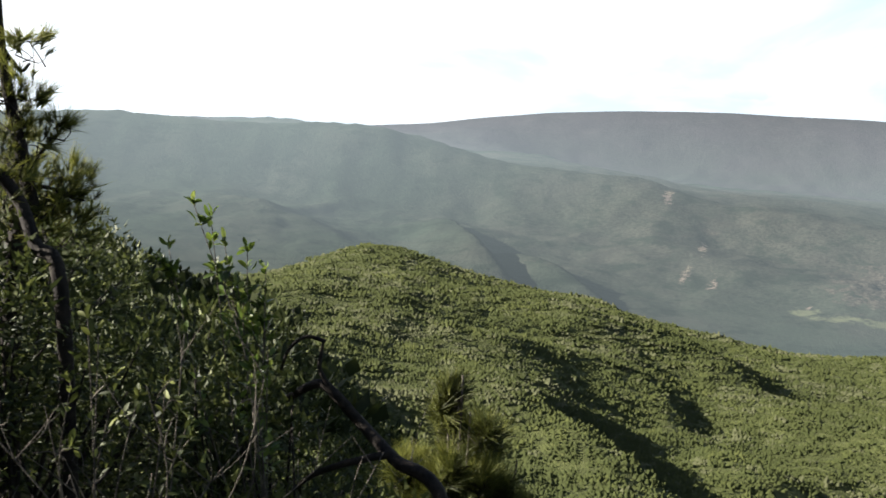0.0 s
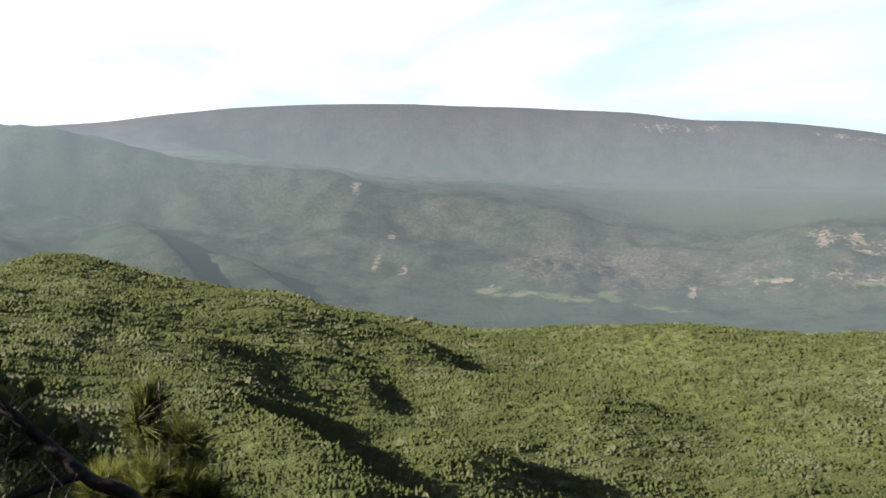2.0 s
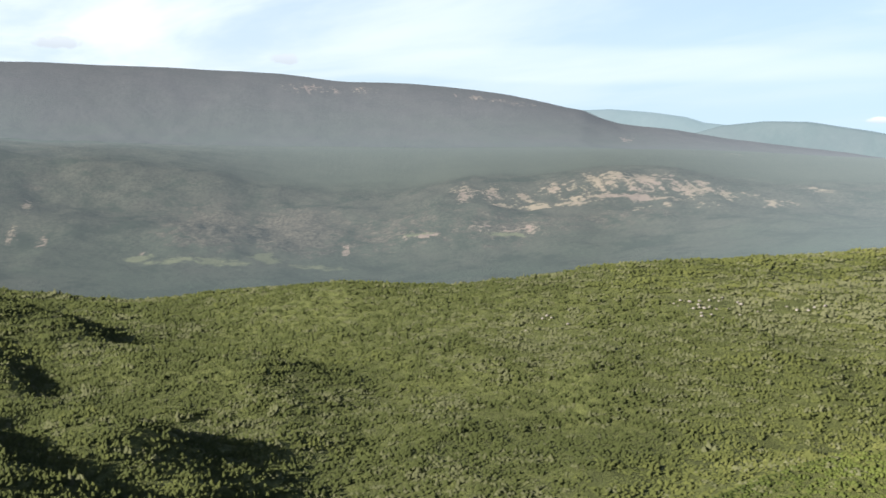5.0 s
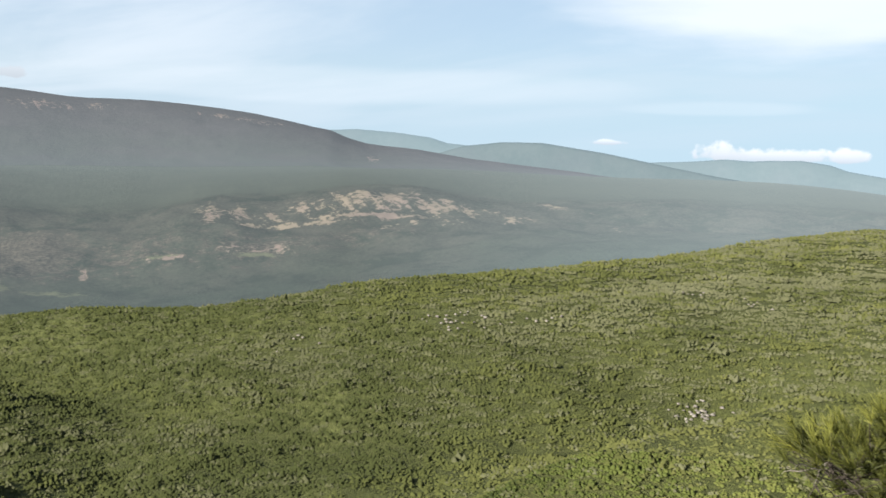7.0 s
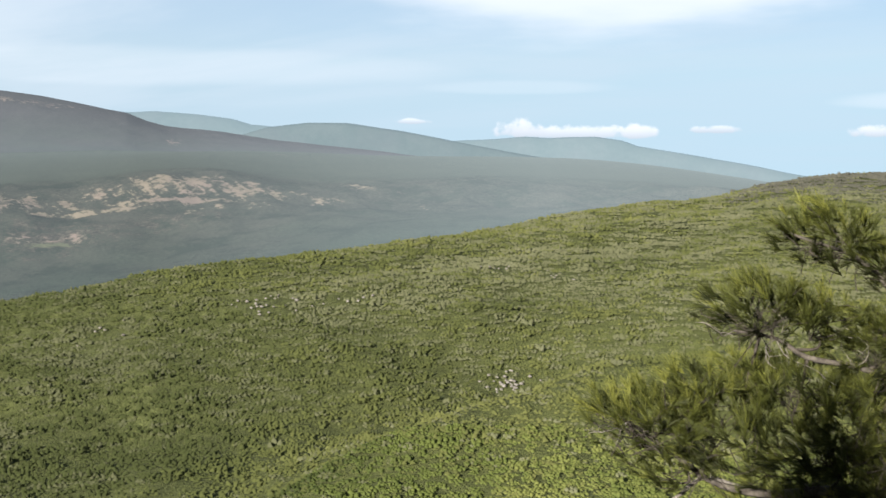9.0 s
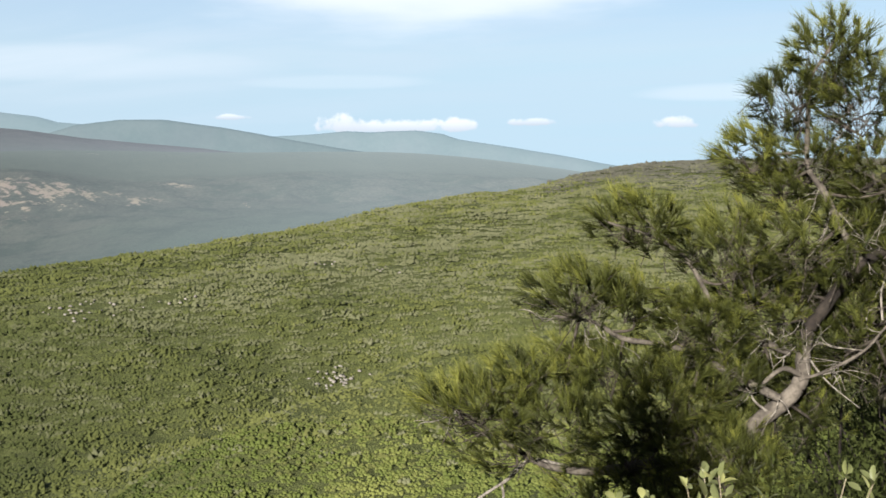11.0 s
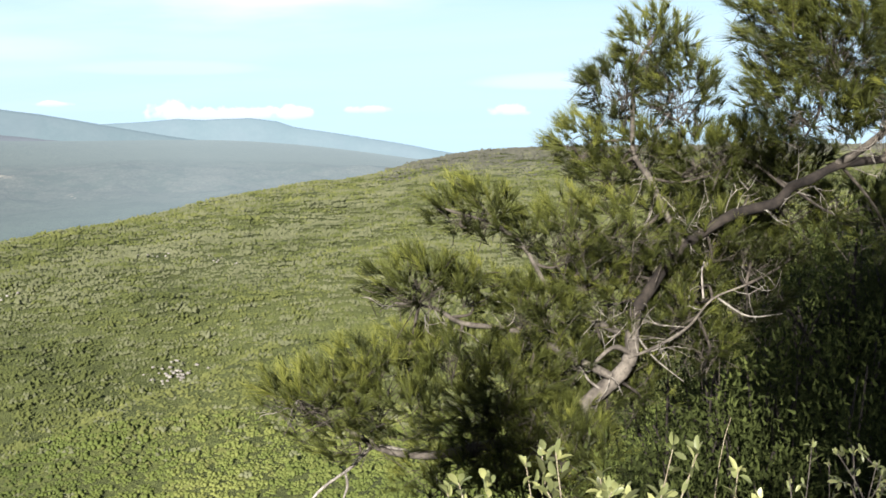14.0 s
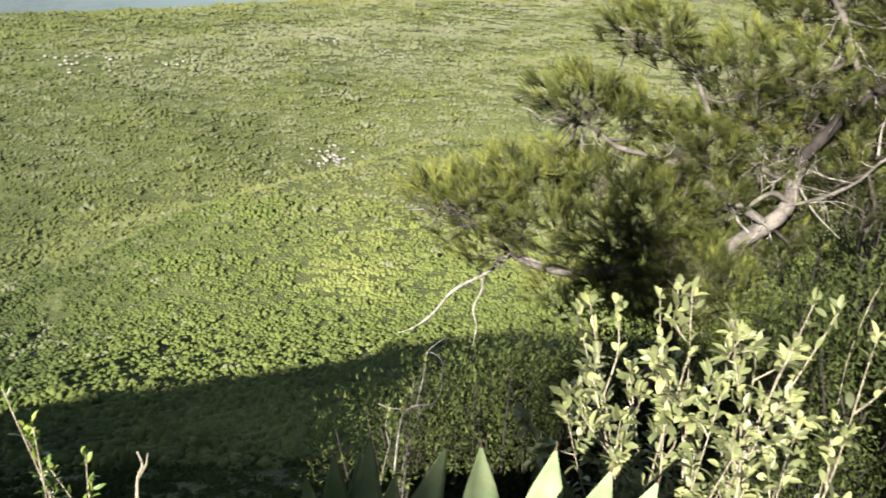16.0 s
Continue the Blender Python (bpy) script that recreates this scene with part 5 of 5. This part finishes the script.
# ---- dark scrub on the banks at both sides ----
def scrub(rng, leaves=1500, size=0.055, arms=14, tall=False, dense=False):
    """A dense shrub 1 m high and about 1.1 m across, for copying: stem and a crown of small leaves in clumps."""
    if tall:
        ob = thing("scrub_tree", (0, 0, 0), "dense small-leaved tree, leaves darkened for shade, also set unseen to block sun", "tree", "scrub trees on the bank")
    else:
        ob = thing("scrub_bush", (0, 0, 0), "dense dark green scrub bush on the slope", "bush", "scrub bushes on the banks")
    wood, green = Soup(), Soup()
    lumps = []
    for _ in range(arms):
        a, q = rng.uniform(0, 6.28), rng.uniform(0, 1) ** 0.6
        tip = np.array((0.45 * q * math.cos(a), 0.45 * q * math.sin(a), rng.uniform(*((0.35, 0.95) if tall else (0.30, 0.86))) * (1 - 0.25 * q * q)))
        foot = np.array((rng.normal(0, 0.05), rng.normal(0, 0.05), -0.15))
        mid = (foot + tip) / 2 + rng.normal(0, 0.06, 3)
        path = bend([foot, mid, tip], 3)
        wood.tube(path, 0.010, 0.003, 3)
        lumps += [(tip, rng.uniform(0.10, 0.17)), (path[4], 0.12)]
    per = leaves // len(lumps)
    for c, s in lumps:
        q = rng.normal(0, 1, (per, 3))
        q = q / np.linalg.norm(q, axis=1, keepdims=True) * rng.uniform(0.2, 1, (per, 1)) ** 0.5
        p = c + q * s
        d = q + rng.normal(0, 0.5, (per, 3)) + np.array((0, 0, 0.6))
        d /= np.linalg.norm(d, axis=1, keepdims=True)
        sd = np.cross(d, rng.normal(0, 1, (per, 3)))
        sd /= np.linalg.norm(sd, axis=1, keepdims=True)
        ln = size * rng.uniform(0.6, 1.3, (per, 1)) 
        # fine leaves, one triangle each; tones paint clump tops lit and undersides dark
        green.add(np.stack((p + sd * ln * 0.22, p - sd * ln * 0.22, p + d * ln * 1.1), 1).reshape(-1, 3), np.arange(per * 3).reshape(-1, 3),
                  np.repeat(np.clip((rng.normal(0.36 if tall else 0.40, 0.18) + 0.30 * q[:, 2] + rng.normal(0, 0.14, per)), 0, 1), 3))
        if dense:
            # dark balls added inside the clumps so that the crown blocks the sun
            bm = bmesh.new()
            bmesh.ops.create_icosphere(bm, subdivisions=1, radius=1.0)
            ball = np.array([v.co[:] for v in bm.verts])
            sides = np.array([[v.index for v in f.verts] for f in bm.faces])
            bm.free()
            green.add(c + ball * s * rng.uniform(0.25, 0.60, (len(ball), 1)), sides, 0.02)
    part("stem", wood, BARK_DARK, ob)
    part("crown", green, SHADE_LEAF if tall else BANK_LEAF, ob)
    return ob


def build_banks():
    rng = np.random.default_rng(41)
    low = [scrub(rng, n, s, 20) for n, s in ((3900, 0.030), (3600, 0.034), (4200, 0.027), (3400, 0.036))]
    high = [scrub(rng, n, 0.0145, 40, True) for n in (9800, 9400, 10200)]
    shade_screen = [scrub(rng, 3400, 0.070, 30, True, True)]
    fine = [scrub(rng, n, 0.020, 24, True) for n in (4800, 5200)]
    left = lambda az: np.interp(az, (-30, -25, -22, -19.6, -17.8, -13.9, -10.5, -8.5, -7.7, -3.6, -1.5, 0.6, 6), (0, -1.0, -1.7, -3.9, -4.7, -6.3, -6.8, -8.0, -10.2, -13.4, -15.1, -16.9, -24))
    right = lambda az: np.interp(az, (88, 92, 94, 96, 98, 100, 103, 106, 112, 118), (-26, -20, -15, -11, -7.5, -5.0, -2.6, -1.2, 1, 2))
    spots = []
    for k in range(66):
        spots.append((-30 + 34 * (k * 0.618 % 1), 4.4 + 12 * (k / 66) ** 1.2, left, low))
    for k in range(17):
        spots.append((93 + 23 * (k * 0.618 % 1), 8.5 + 9 * (k / 17), right, high))
    for k in range(18):
        spots.append((92 + 22 * (k * 0.618 % 1), 5.5 + 4 * (k / 18), lambda az: right(az) - 6, fine))
    for k in range(12):
        spots.append((91 + 22 * (k * 0.618 % 1), 4.6 + 2.6 * (k / 12), lambda az: right(az) - 11, fine))
    below = lambda az: np.interp(az, (71, 74, 77, 82, 92), (-25, -21.5, -19.2, -18.4, -18.6))
    for k in range(14):
        spots.append((72.5 + 20 * (k * 0.618 % 1), 7.0 + 1.0 * (k / 14), below, fine))
    # unseen trees and bushes added behind the path to shade the bank and the smaller agave
    stand = [(x, y, h) for x, y, h in ((-4.5, -3.2, 5.6), (-8.0, -1.65, 4.3), (-9.0, -2.3, 4.4), (-8.0, 1.42, 3.2), (-7.0, 1.36, 2.9), (-8.0, -0.68, 3.9), (-6.2, -3.9, 6.6), (-3.4, -4.4, 5.6), (-5.2, -5.6, 6.4), (-8.6, -4.4, 7.0),
                                     (-4.0, -6.8, 6.2), (-5.6, -8.2, 6.6), (-2.6, -6.0, 5.2), (-7.4, -6.4, 7.0), (-4.6, -4.2, 5.8), (-6.4, -5.0, 6.6), (-3.6, -5.2, 5.6), (-9.0, -4.6, 7.2))]
    used = set()
    for az, r, top, kinds in spots:
        p = bearing(az, 0, r)
        g = ground_at(p.x, p.y)
        limit = 0.33 * (0.2 - p.x) - 0.25 if 4.6 < p.y < 6.6 else 99
        crest = EYE[2] + r * math.tan(radians(float(top(az)) - rng.uniform(0.0, 2.0)))
        h = min(crest - g, limit - g, rng.uniform(1.3, 2.3) if kinds is low else rng.uniform(3.6, 5.2) if r > 8 else rng.uniform(1.9, 3.0))
        if h < 0.5:
            continue
        wide = min(max(h * rng.uniform(0.9, 1.3), 1.0), 2.0 if kinds is low or r < 8 else 4.2)
        m = Matrix.Translation((p.x, p.y, g)) @ Matrix.Rotation(rng.uniform(0, 6.28), 4, "Z") @ Matrix.Diagonal((wide, wide, h, 1))
        k = kinds[int(rng.integers(0, len(kinds)))]
        if k.name in used:
            copy_thing(k, m @ Matrix.Diagonal((1 / k.scale.x, 1 / k.scale.y, 1 / k.scale.z, 1)))
        else:
            k.matrix_basis = m
            used.add(k.name)
    for n, (x, y, h) in enumerate(stand):
        k = shade_screen[0]
        m = Matrix.Translation((x, y, ground_at(x, y))) @ Matrix.Rotation(n * 1.3, 4, "Z") @ Matrix.Diagonal((3.4, 3.4, h, 1) if y < -2.5 else (2.1, 2.1, h, 1) if y < -1 else (0.95, 0.95, h, 1) if y < 1 else (1.0, 1.0, h, 1))
        if n:
            copy_thing(k, m @ Matrix.Diagonal((1 / k.scale.x, 1 / k.scale.y, 1 / k.scale.z, 1)))
        else:
            k.matrix_basis = m


build_banks()


# ---- broad-leaved shrubs, agaves, dead wood and stalks near the path ----
def leafy_shrub(name, rng, root, tips, label, material, leaf_len, per, wood=STALK, droop=0.0, twigs=3):
    """A shrub of thin stems from one root, each with whorls of broad leaves towards its end."""
    ob = thing(name, root, label, "shrub")
    for tip in tips:
        mid = root * 0.45 + tip * 0.55 + rng.normal(0, 0.05, 3) + np.array((0, 0, -0.04))
        path = bend([root, mid, tip], 8)
        st = part("stem", Soup().tube(path, 0.0046, 0.0018, 5), wood, ob)
        lines = [path[6:]]
        for _ in range(twigs):
            q = path[rng.integers(7, len(path) - 2)]
            e = q + (tip - root) / np.linalg.norm(tip - root) * rng.uniform(0.06, 0.16) + rng.normal(0, 0.05, 3)
            ln = bend([q, (q + e) / 2 + rng.normal(0, 0.012, 3), e], 4)
            part("twig", Soup().tube(ln, 0.0032, 0.0015, 4), wood, st)
            lines.append(ln)
        green = Soup()
        for k in range(per):
            line = lines[rng.integers(0, len(lines))]
            t = 1 - rng.uniform(0, 1) ** 1.6 * 0.8
            i = min(int(t * (len(line) - 1)), len(line) - 2)
            p, ax = line[i], line[i + 1] - line[i]
            ax = ax / np.linalg.norm(ax)
            d = ax * rng.uniform(0.35, 1.1) + rng.normal(0, 0.65, 3)
            d[2] += 0.15 - droop
            green.leaf(p + rng.normal(0, 0.006, 3), d, np.array((rng.normal(0, .5), rng.normal(0, .5), 1.0)), leaf_len * rng.uniform(0.5, 1.2),
                       leaf_len * rng.uniform(0.30, 0.46), float(np.clip(rng.normal(0.42, 0.36), 0, 1)), rng.uniform(0.05, 0.3))
        for line in lines:
            ax = line[-1] - line[-3]
            ax = ax / np.linalg.norm(ax)
            for k in range(6):
                d = ax * rng.uniform(0.5, 1.3) + rng.normal(0, 0.55, 3)
                green.leaf(line[-1] - ax * rng.uniform(0, 0.03), d, np.array((rng.normal(0, .6), rng.normal(0, .6), 1.0)), leaf_len * rng.uniform(0.45, 1.0),
                           leaf_len * rng.uniform(0.28, 0.42), float(np.clip(rng.normal(0.6, 0.3), 0, 1)), rng.uniform(0.05, 0.3))
        part("foliage", green, material, st)
    return ob


def pale_shrub():
    rng = np.random.default_rng(51)
    root = rooted(arr(bearing(90.0, 0, 2.75)), 0.03)
    tips = []
    for az, el in ((82.3, -19.7), (81.4, -20.2), (87.9, -18.0), (86.3, -18.6), (90.4, -19.0), (92.0, -19.8), (94.4, -17.4), (95.9, -17.6), (97.6, -18.3), (84.2, -28.4), (86.6, -29.4), (89.5, -30.0), (92.5, -29.8), (95.4, -28.8), (80.4, -27.4), (81.8, -25.7), (82.3, -23.4), (88.6, -21.5), (85.0, -23.0),
                   (82.0, -25.8), (83.8, -25.5), (93.8, -22.4), (95.2, -23.6), (90.0, -23.5), (87.6, -24.6), (92.2, -24.8), (85.6, -27.0), (88.8, -27.4), (94.5, -26.5), (91.4, -28.0)):
        tips.append(arr(bearing(az + rng.normal(0, 0.3), el, 2.75 + rng.uniform(-0.22, 0.22))))
    leafy_shrub("pale_shrub", rng, root, tips, "sunlit shrub with pale yellow-green oval leaves beside the path", PALE_LEAF, 0.054, 74, twigs=5)
    root = rooted(arr(bearing(103.0, 0, 4.0)), 0.03)
    tips = [arr(bearing(a, e, 4.0 + rng.uniform(-0.25, 0.25))) for a, e in
            ((99.8, -20.0), (100.8, -18.6), (101.9, -16.7), (102.8, -17.6), (104.0, -17.0), (105.2, -17.4), (106.4, -16.5), (101.2, -20.6), (103.2, -20.0), (104.8, -20.2), (106.6, -19.4), (107.5, -18.0))]
    leafy_shrub("pale_shrub", rng, root, tips, "twiggy shrub with small yellowish leaves and brown stems", PALE_LEAF, 0.036, 56, BARK, twigs=5)


pale_shrub()


def side_shoots():
    rng = np.random.default_rng(53)
    root = rooted(arr(bearing(53.6, 0, 2.6)), 0.03)
    tips = [arr(bearing(*s)) for s in ((47.9, -25.5, 2.6), (49.4, -27.4, 2.55), (52.3, -29.3, 2.6), (50.2, -29.6, 2.7))]
    leafy_shrub("green_shrub", rng, root, tips, "small shrub with fresh green leaves on thin brown stems", GREEN_LEAF, 0.045, 16, twigs=1)
    root = rooted(arr(bearing(71.6, 0, 4.25)), 0.03)
    tips = at(((72.6, -24.2, 4.2), (72.0, -25.0, 4.25), (73.0, -25.6, 4.2), (71.4, -26.4, 4.2), (71.0, -27.8, 4.25), (72.2, -28.6, 4.2)))
    leafy_shrub("green_shrub", rng, root, tips, "small drab shrub with dusty leaves among dead twigs", BANK_LEAF, 0.045, 26, BARK, twigs=2)
    root = rooted(arr(bearing(-8.0, 0, 4.2)), 0.03)
    tips = at(((-13.7, -3.1, 4.2), (-12.7, -3.8, 4.15), (-11.9, -5.2, 4.2), (-10.6, -5.5, 4.25), (-9.5, -6.6, 4.2), (-11.0, -7.6, 4.2), (-14.9, -5.6, 4.4), (-9.2, -9.4, 4.2)))
    leafy_shrub("green_shrub", rng, root, tips, "tall leggy shrub with glossy leaves on long bare stems", GREEN_LEAF, 0.06, 40, BARK, twigs=2)
    root = rooted(arr(bearing(-17.5, 0, 3.4)), 0.03)
    tips = at(((-18.9, -9.6, 3.4), (-18.3, -10.4, 3.4), (-17.2, -12.6, 3.4), (-16.0, -13.6, 3.5), (-14.6, -13.0, 3.5), (-19.6, -13.0, 3.3), (-13.2, -15.0, 3.4)))
    leafy_shrub("green_shrub", rng, root, tips, "small shrub with upright dull green leaf tips", BANK_LEAF, 0.05, 18, BARK, twigs=1)


side_shoots()


def agave_leaf(rng, base, tip, width, name="leaf"):
    """A thick tapering leaf, channelled above, with toothed edges and a spine."""
    d = tip - base
    ln = np.linalg.norm(d)
    d = d / ln
    side, deep = lateral((math.degrees(math.atan2(base[0], base[1])),))
    s = side + deep * float(d @ side) * -0.6
    s = s - d * float(s @ d)
    s = s / np.linalg.norm(s)
    up = np.cross(s, d)
    rows, n = [], 18
    for k in range(n):
        t = k / (n - 1)
        w = width * (0.55 + 1.0 * t - 0.35 * t * t) if t < 0.45 else width * (0.93 * (1 - ((t - 0.45) / 0.55) ** 1.35)) + 0.002
        tooth = 1 + (0.05 if k % 2 else -0.02) * (0.15 < t < 0.93)
        c = base + d * ln * t + up * ln * 0.10 * math.sin(math.pi * t) * -1
        hw, th = w * 0.5 * tooth, 0.018 * (1 - 0.85 * t)
        rows += [c - s * hw + up * hw * 0.32, c - s * hw * 0.5 + up * hw * 0.05, c, c + s * hw * 0.5 + up * hw * 0.05, c + s * hw + up * hw * 0.32,
                 c + s * hw * 0.5 - up * th, c - up * th * 1.4, c - s * hw * 0.5 - up * th]
    f = []
    for k in range(n - 1):
        for j in range(8):
            a, b = k * 8 + j, k * 8 + (j + 1) % 8
            f += [(a, b, b + 8), (a, b + 8, a + 8)]
    spine = Soup().tube(np.array([tip - d * 0.008, tip + d * 0.006, tip + d * 0.016]), 0.0028, 0.0006, 5)
    return Soup().add(rows, f, 0.5), spine


def agave_material():
    k = Nodes("agave_skin", 0.5, 0.35)
    n = k.noise(6, 5, 0.6)
    c = k.mix(k.range(n, 0.3, 0.7), (0.0852, 0.1242, 0.0532), (0.1704, 0.1988, 0.1029))
    c = k.mix(k.range(k.noise(40, 3, 0.6), 0.55, 0.8, 0.0, 0.5), c, (0.2130, 0.2201, 0.1420))
    k.color(c)
    k.bump(k.noise(50, 4), 0.2, 0.003)
    return k.mat


AGAVE = agave_material()
SPINE = bark_material("dark_spine", (0.05, 0.03, 0.02), (0.10, 0.06, 0.04), 60)


def agave(rng, root, tips, width, label):
    ob = thing("agave", root, label, "agave")
    for tip in tips:
        out = tip - root
        start = root + np.array((out[0], out[1], 0)) * 0.12 + np.array((0, 0, 0.02))
        body, spine = agave_leaf(rng, start, tip, width * rng.uniform(0.9, 1.1))
        lf = part("leaf", body, AGAVE, ob, "", True)
        part("spine", spine, SPINE, lf, "dark brown end spine")


def build_agaves():
    rng = np.random.default_rng(61)
    root = rooted(arr(bearing(79.5, 0, 2.05)), 0.02)
    tips = at(((76.6, -28.3, 2.0), (81.3, -27.9, 2.05), (84.9, -28.5, 2.0), (87.8, -28.6, 2.1), (79.3, -32.2, 1.65), (84.0, -33.0, 1.7)))
    agave(rng, root, tips, 0.25, "large grey-green agave with pointed toothed leaves")
    root = rooted(arr(bearing(69.6, 0, 2.3)), 0.02)
    tips = at(((74.4, -28.6, 2.3), (69.6, -28.5, 2.32), (69.0, -29.3, 2.36), (67.3, -29.4, 2.28), (65.6, -30.7, 2.2), (71.4, -30.3, 2.2), (66.2, -33.0, 2.0), (70.0, -33.5, 2.0)))
    agave(rng, root, tips, 0.17, "smaller shaded agave with narrow upright leaves")


build_agaves()


def crooked(name, label, category, root_spot, paths, material):
    """Dead wood: tubes along lines; rows of (start radius, end radius, spots)."""
    root = rooted(arr(bearing(root_spot[0], 0, root_spot[1])))
    ob = thing(name, root, label, category)
    for i, (r0, r1, spots) in enumerate(paths):
        p = at(spots)
        if i == 0:
            p = [root, *p]
        part("branch", Soup().tube(bend(p, 6), r0, r1, 7), material, ob, "", True)
    return ob


def build_dead_wood():
    crooked("dead_branch", "dark dead branch arching out of the scrub", "branch", (5.0, 3.9),
            ((0.034, 0.018, ((1.7, -19.3, 4.03), (-1.5, -16.8, 4.18), (-3.6, -14.9, 4.32), (-5.4, -13.2, 4.32), (-6.3, -12.9, 4.39), (-7.9, -13.8, 4.54))),
             (0.012, 0.007, ((-5.4, -13.2, 4.32), (-6.1, -12.1, 4.32), (-6.1, -11.2, 4.32), (-6.0, -10.4, 4.32))),
             (0.010, 0.006, ((-5.9, -10.5, 4.32), (-7.0, -10.3, 4.32), (-7.9, -11.0, 4.32), (-8.3, -12.2, 4.39))),
             (0.019, 0.009, ((-1.8, -16.5, 4.18), (-4.1, -17.1, 4.18), (-6.0, -17.8, 4.25), (-7.2, -18.7, 4.32)))), BARK_DARK)
    crooked("dead_twig", "bleached hooked dead twigs below the tree", "twig", (71.3, 4.2),
            ((0.006, 0.003, ((71.3, -28.8, 4.20), (71.8, -26.8, 4.20), (73.4, -26.3, 4.20), (73.8, -25.2, 4.20), (73.6, -23.9, 4.20), (72.9, -23.5, 4.20))),
             (0.004, 0.002, ((71.8, -26.8, 4.20), (70.7, -26.8, 4.20), (69.9, -26.6, 4.20))),
             (0.004, 0.002, ((72.3, -26.6, 4.20), (72.6, -24.7, 4.20), (72.7, -23.5, 4.20), (73.8, -22.5, 4.20)))), DEADWOOD)
    crooked("dead_twig", "forked pale twig standing up from the slope", "twig", (55.3, 2.6),
            ((0.006, 0.003, ((55.3, -33.1, 2.60), (55.3, -30.8, 2.60), (55.6, -30.0, 2.60), (55.3, -29.3, 2.60))),
             (0.004, 0.002, ((55.35, -30.7, 2.60), (55.8, -30.0, 2.60), (55.9, -29.4, 2.60)))), STALK)
    crooked("grass_stalk", "single tall dry grass stalk leaning over", "stalk", (97.0, 3.4),
            ((0.0024, 0.0012, ((96.9, -25.3, 3.40), (96.8, -22.9, 3.40), (96.8, -20.0, 3.40), (97.2, -17.2, 3.40), (97.6, -15.7, 3.40))),), STALK)
    rng = np.random.default_rng(71)
    for az, r, top, n in ((-15.5, 3.3, -12.0, 5), (-12.0, 3.6, -14.5, 6), (-17.5, 3.2, -15.5, 5), (-9.5, 4.4, -13.0, 6), (-6.5, 5.0, -16.5, 5)):
        root = rooted(arr(bearing(az, 0, r)))
        ob = thing("dead_shrub", root, "leafless grey twiggy shrub among the scrub", "shrub", "dead shrubs on the banks")
        peak = EYE[2] + r * math.tan(radians(top))
        h = max(peak - root[2], 0.4)
        for _ in range(n):
            d = np.array((rng.normal(0, 0.5), rng.normal(0, 0.5), 1.0))
            p = [root]
            for _ in range(4):
                d = d + rng.normal(0, 0.22, 3)
                p.append(p[-1] + d / np.linalg.norm(d) * h * 0.27)
            path = bend(p, 4)
            br = Soup().tube(path, 0.005, 0.0015, 5)
            for _ in range(5):
                q = path[rng.integers(5, len(path))]
                e = q + (rng.normal(0, 0.5, 3) + np.array((0, 0, 0.5))) * h * 0.2
                br.tube(bend([q, (q + e) / 2 + rng.normal(0, 0.01, 3), e], 3), 0.0022, 0.001, 4)
            part("branch", br, BARK, ob)


build_dead_wood()
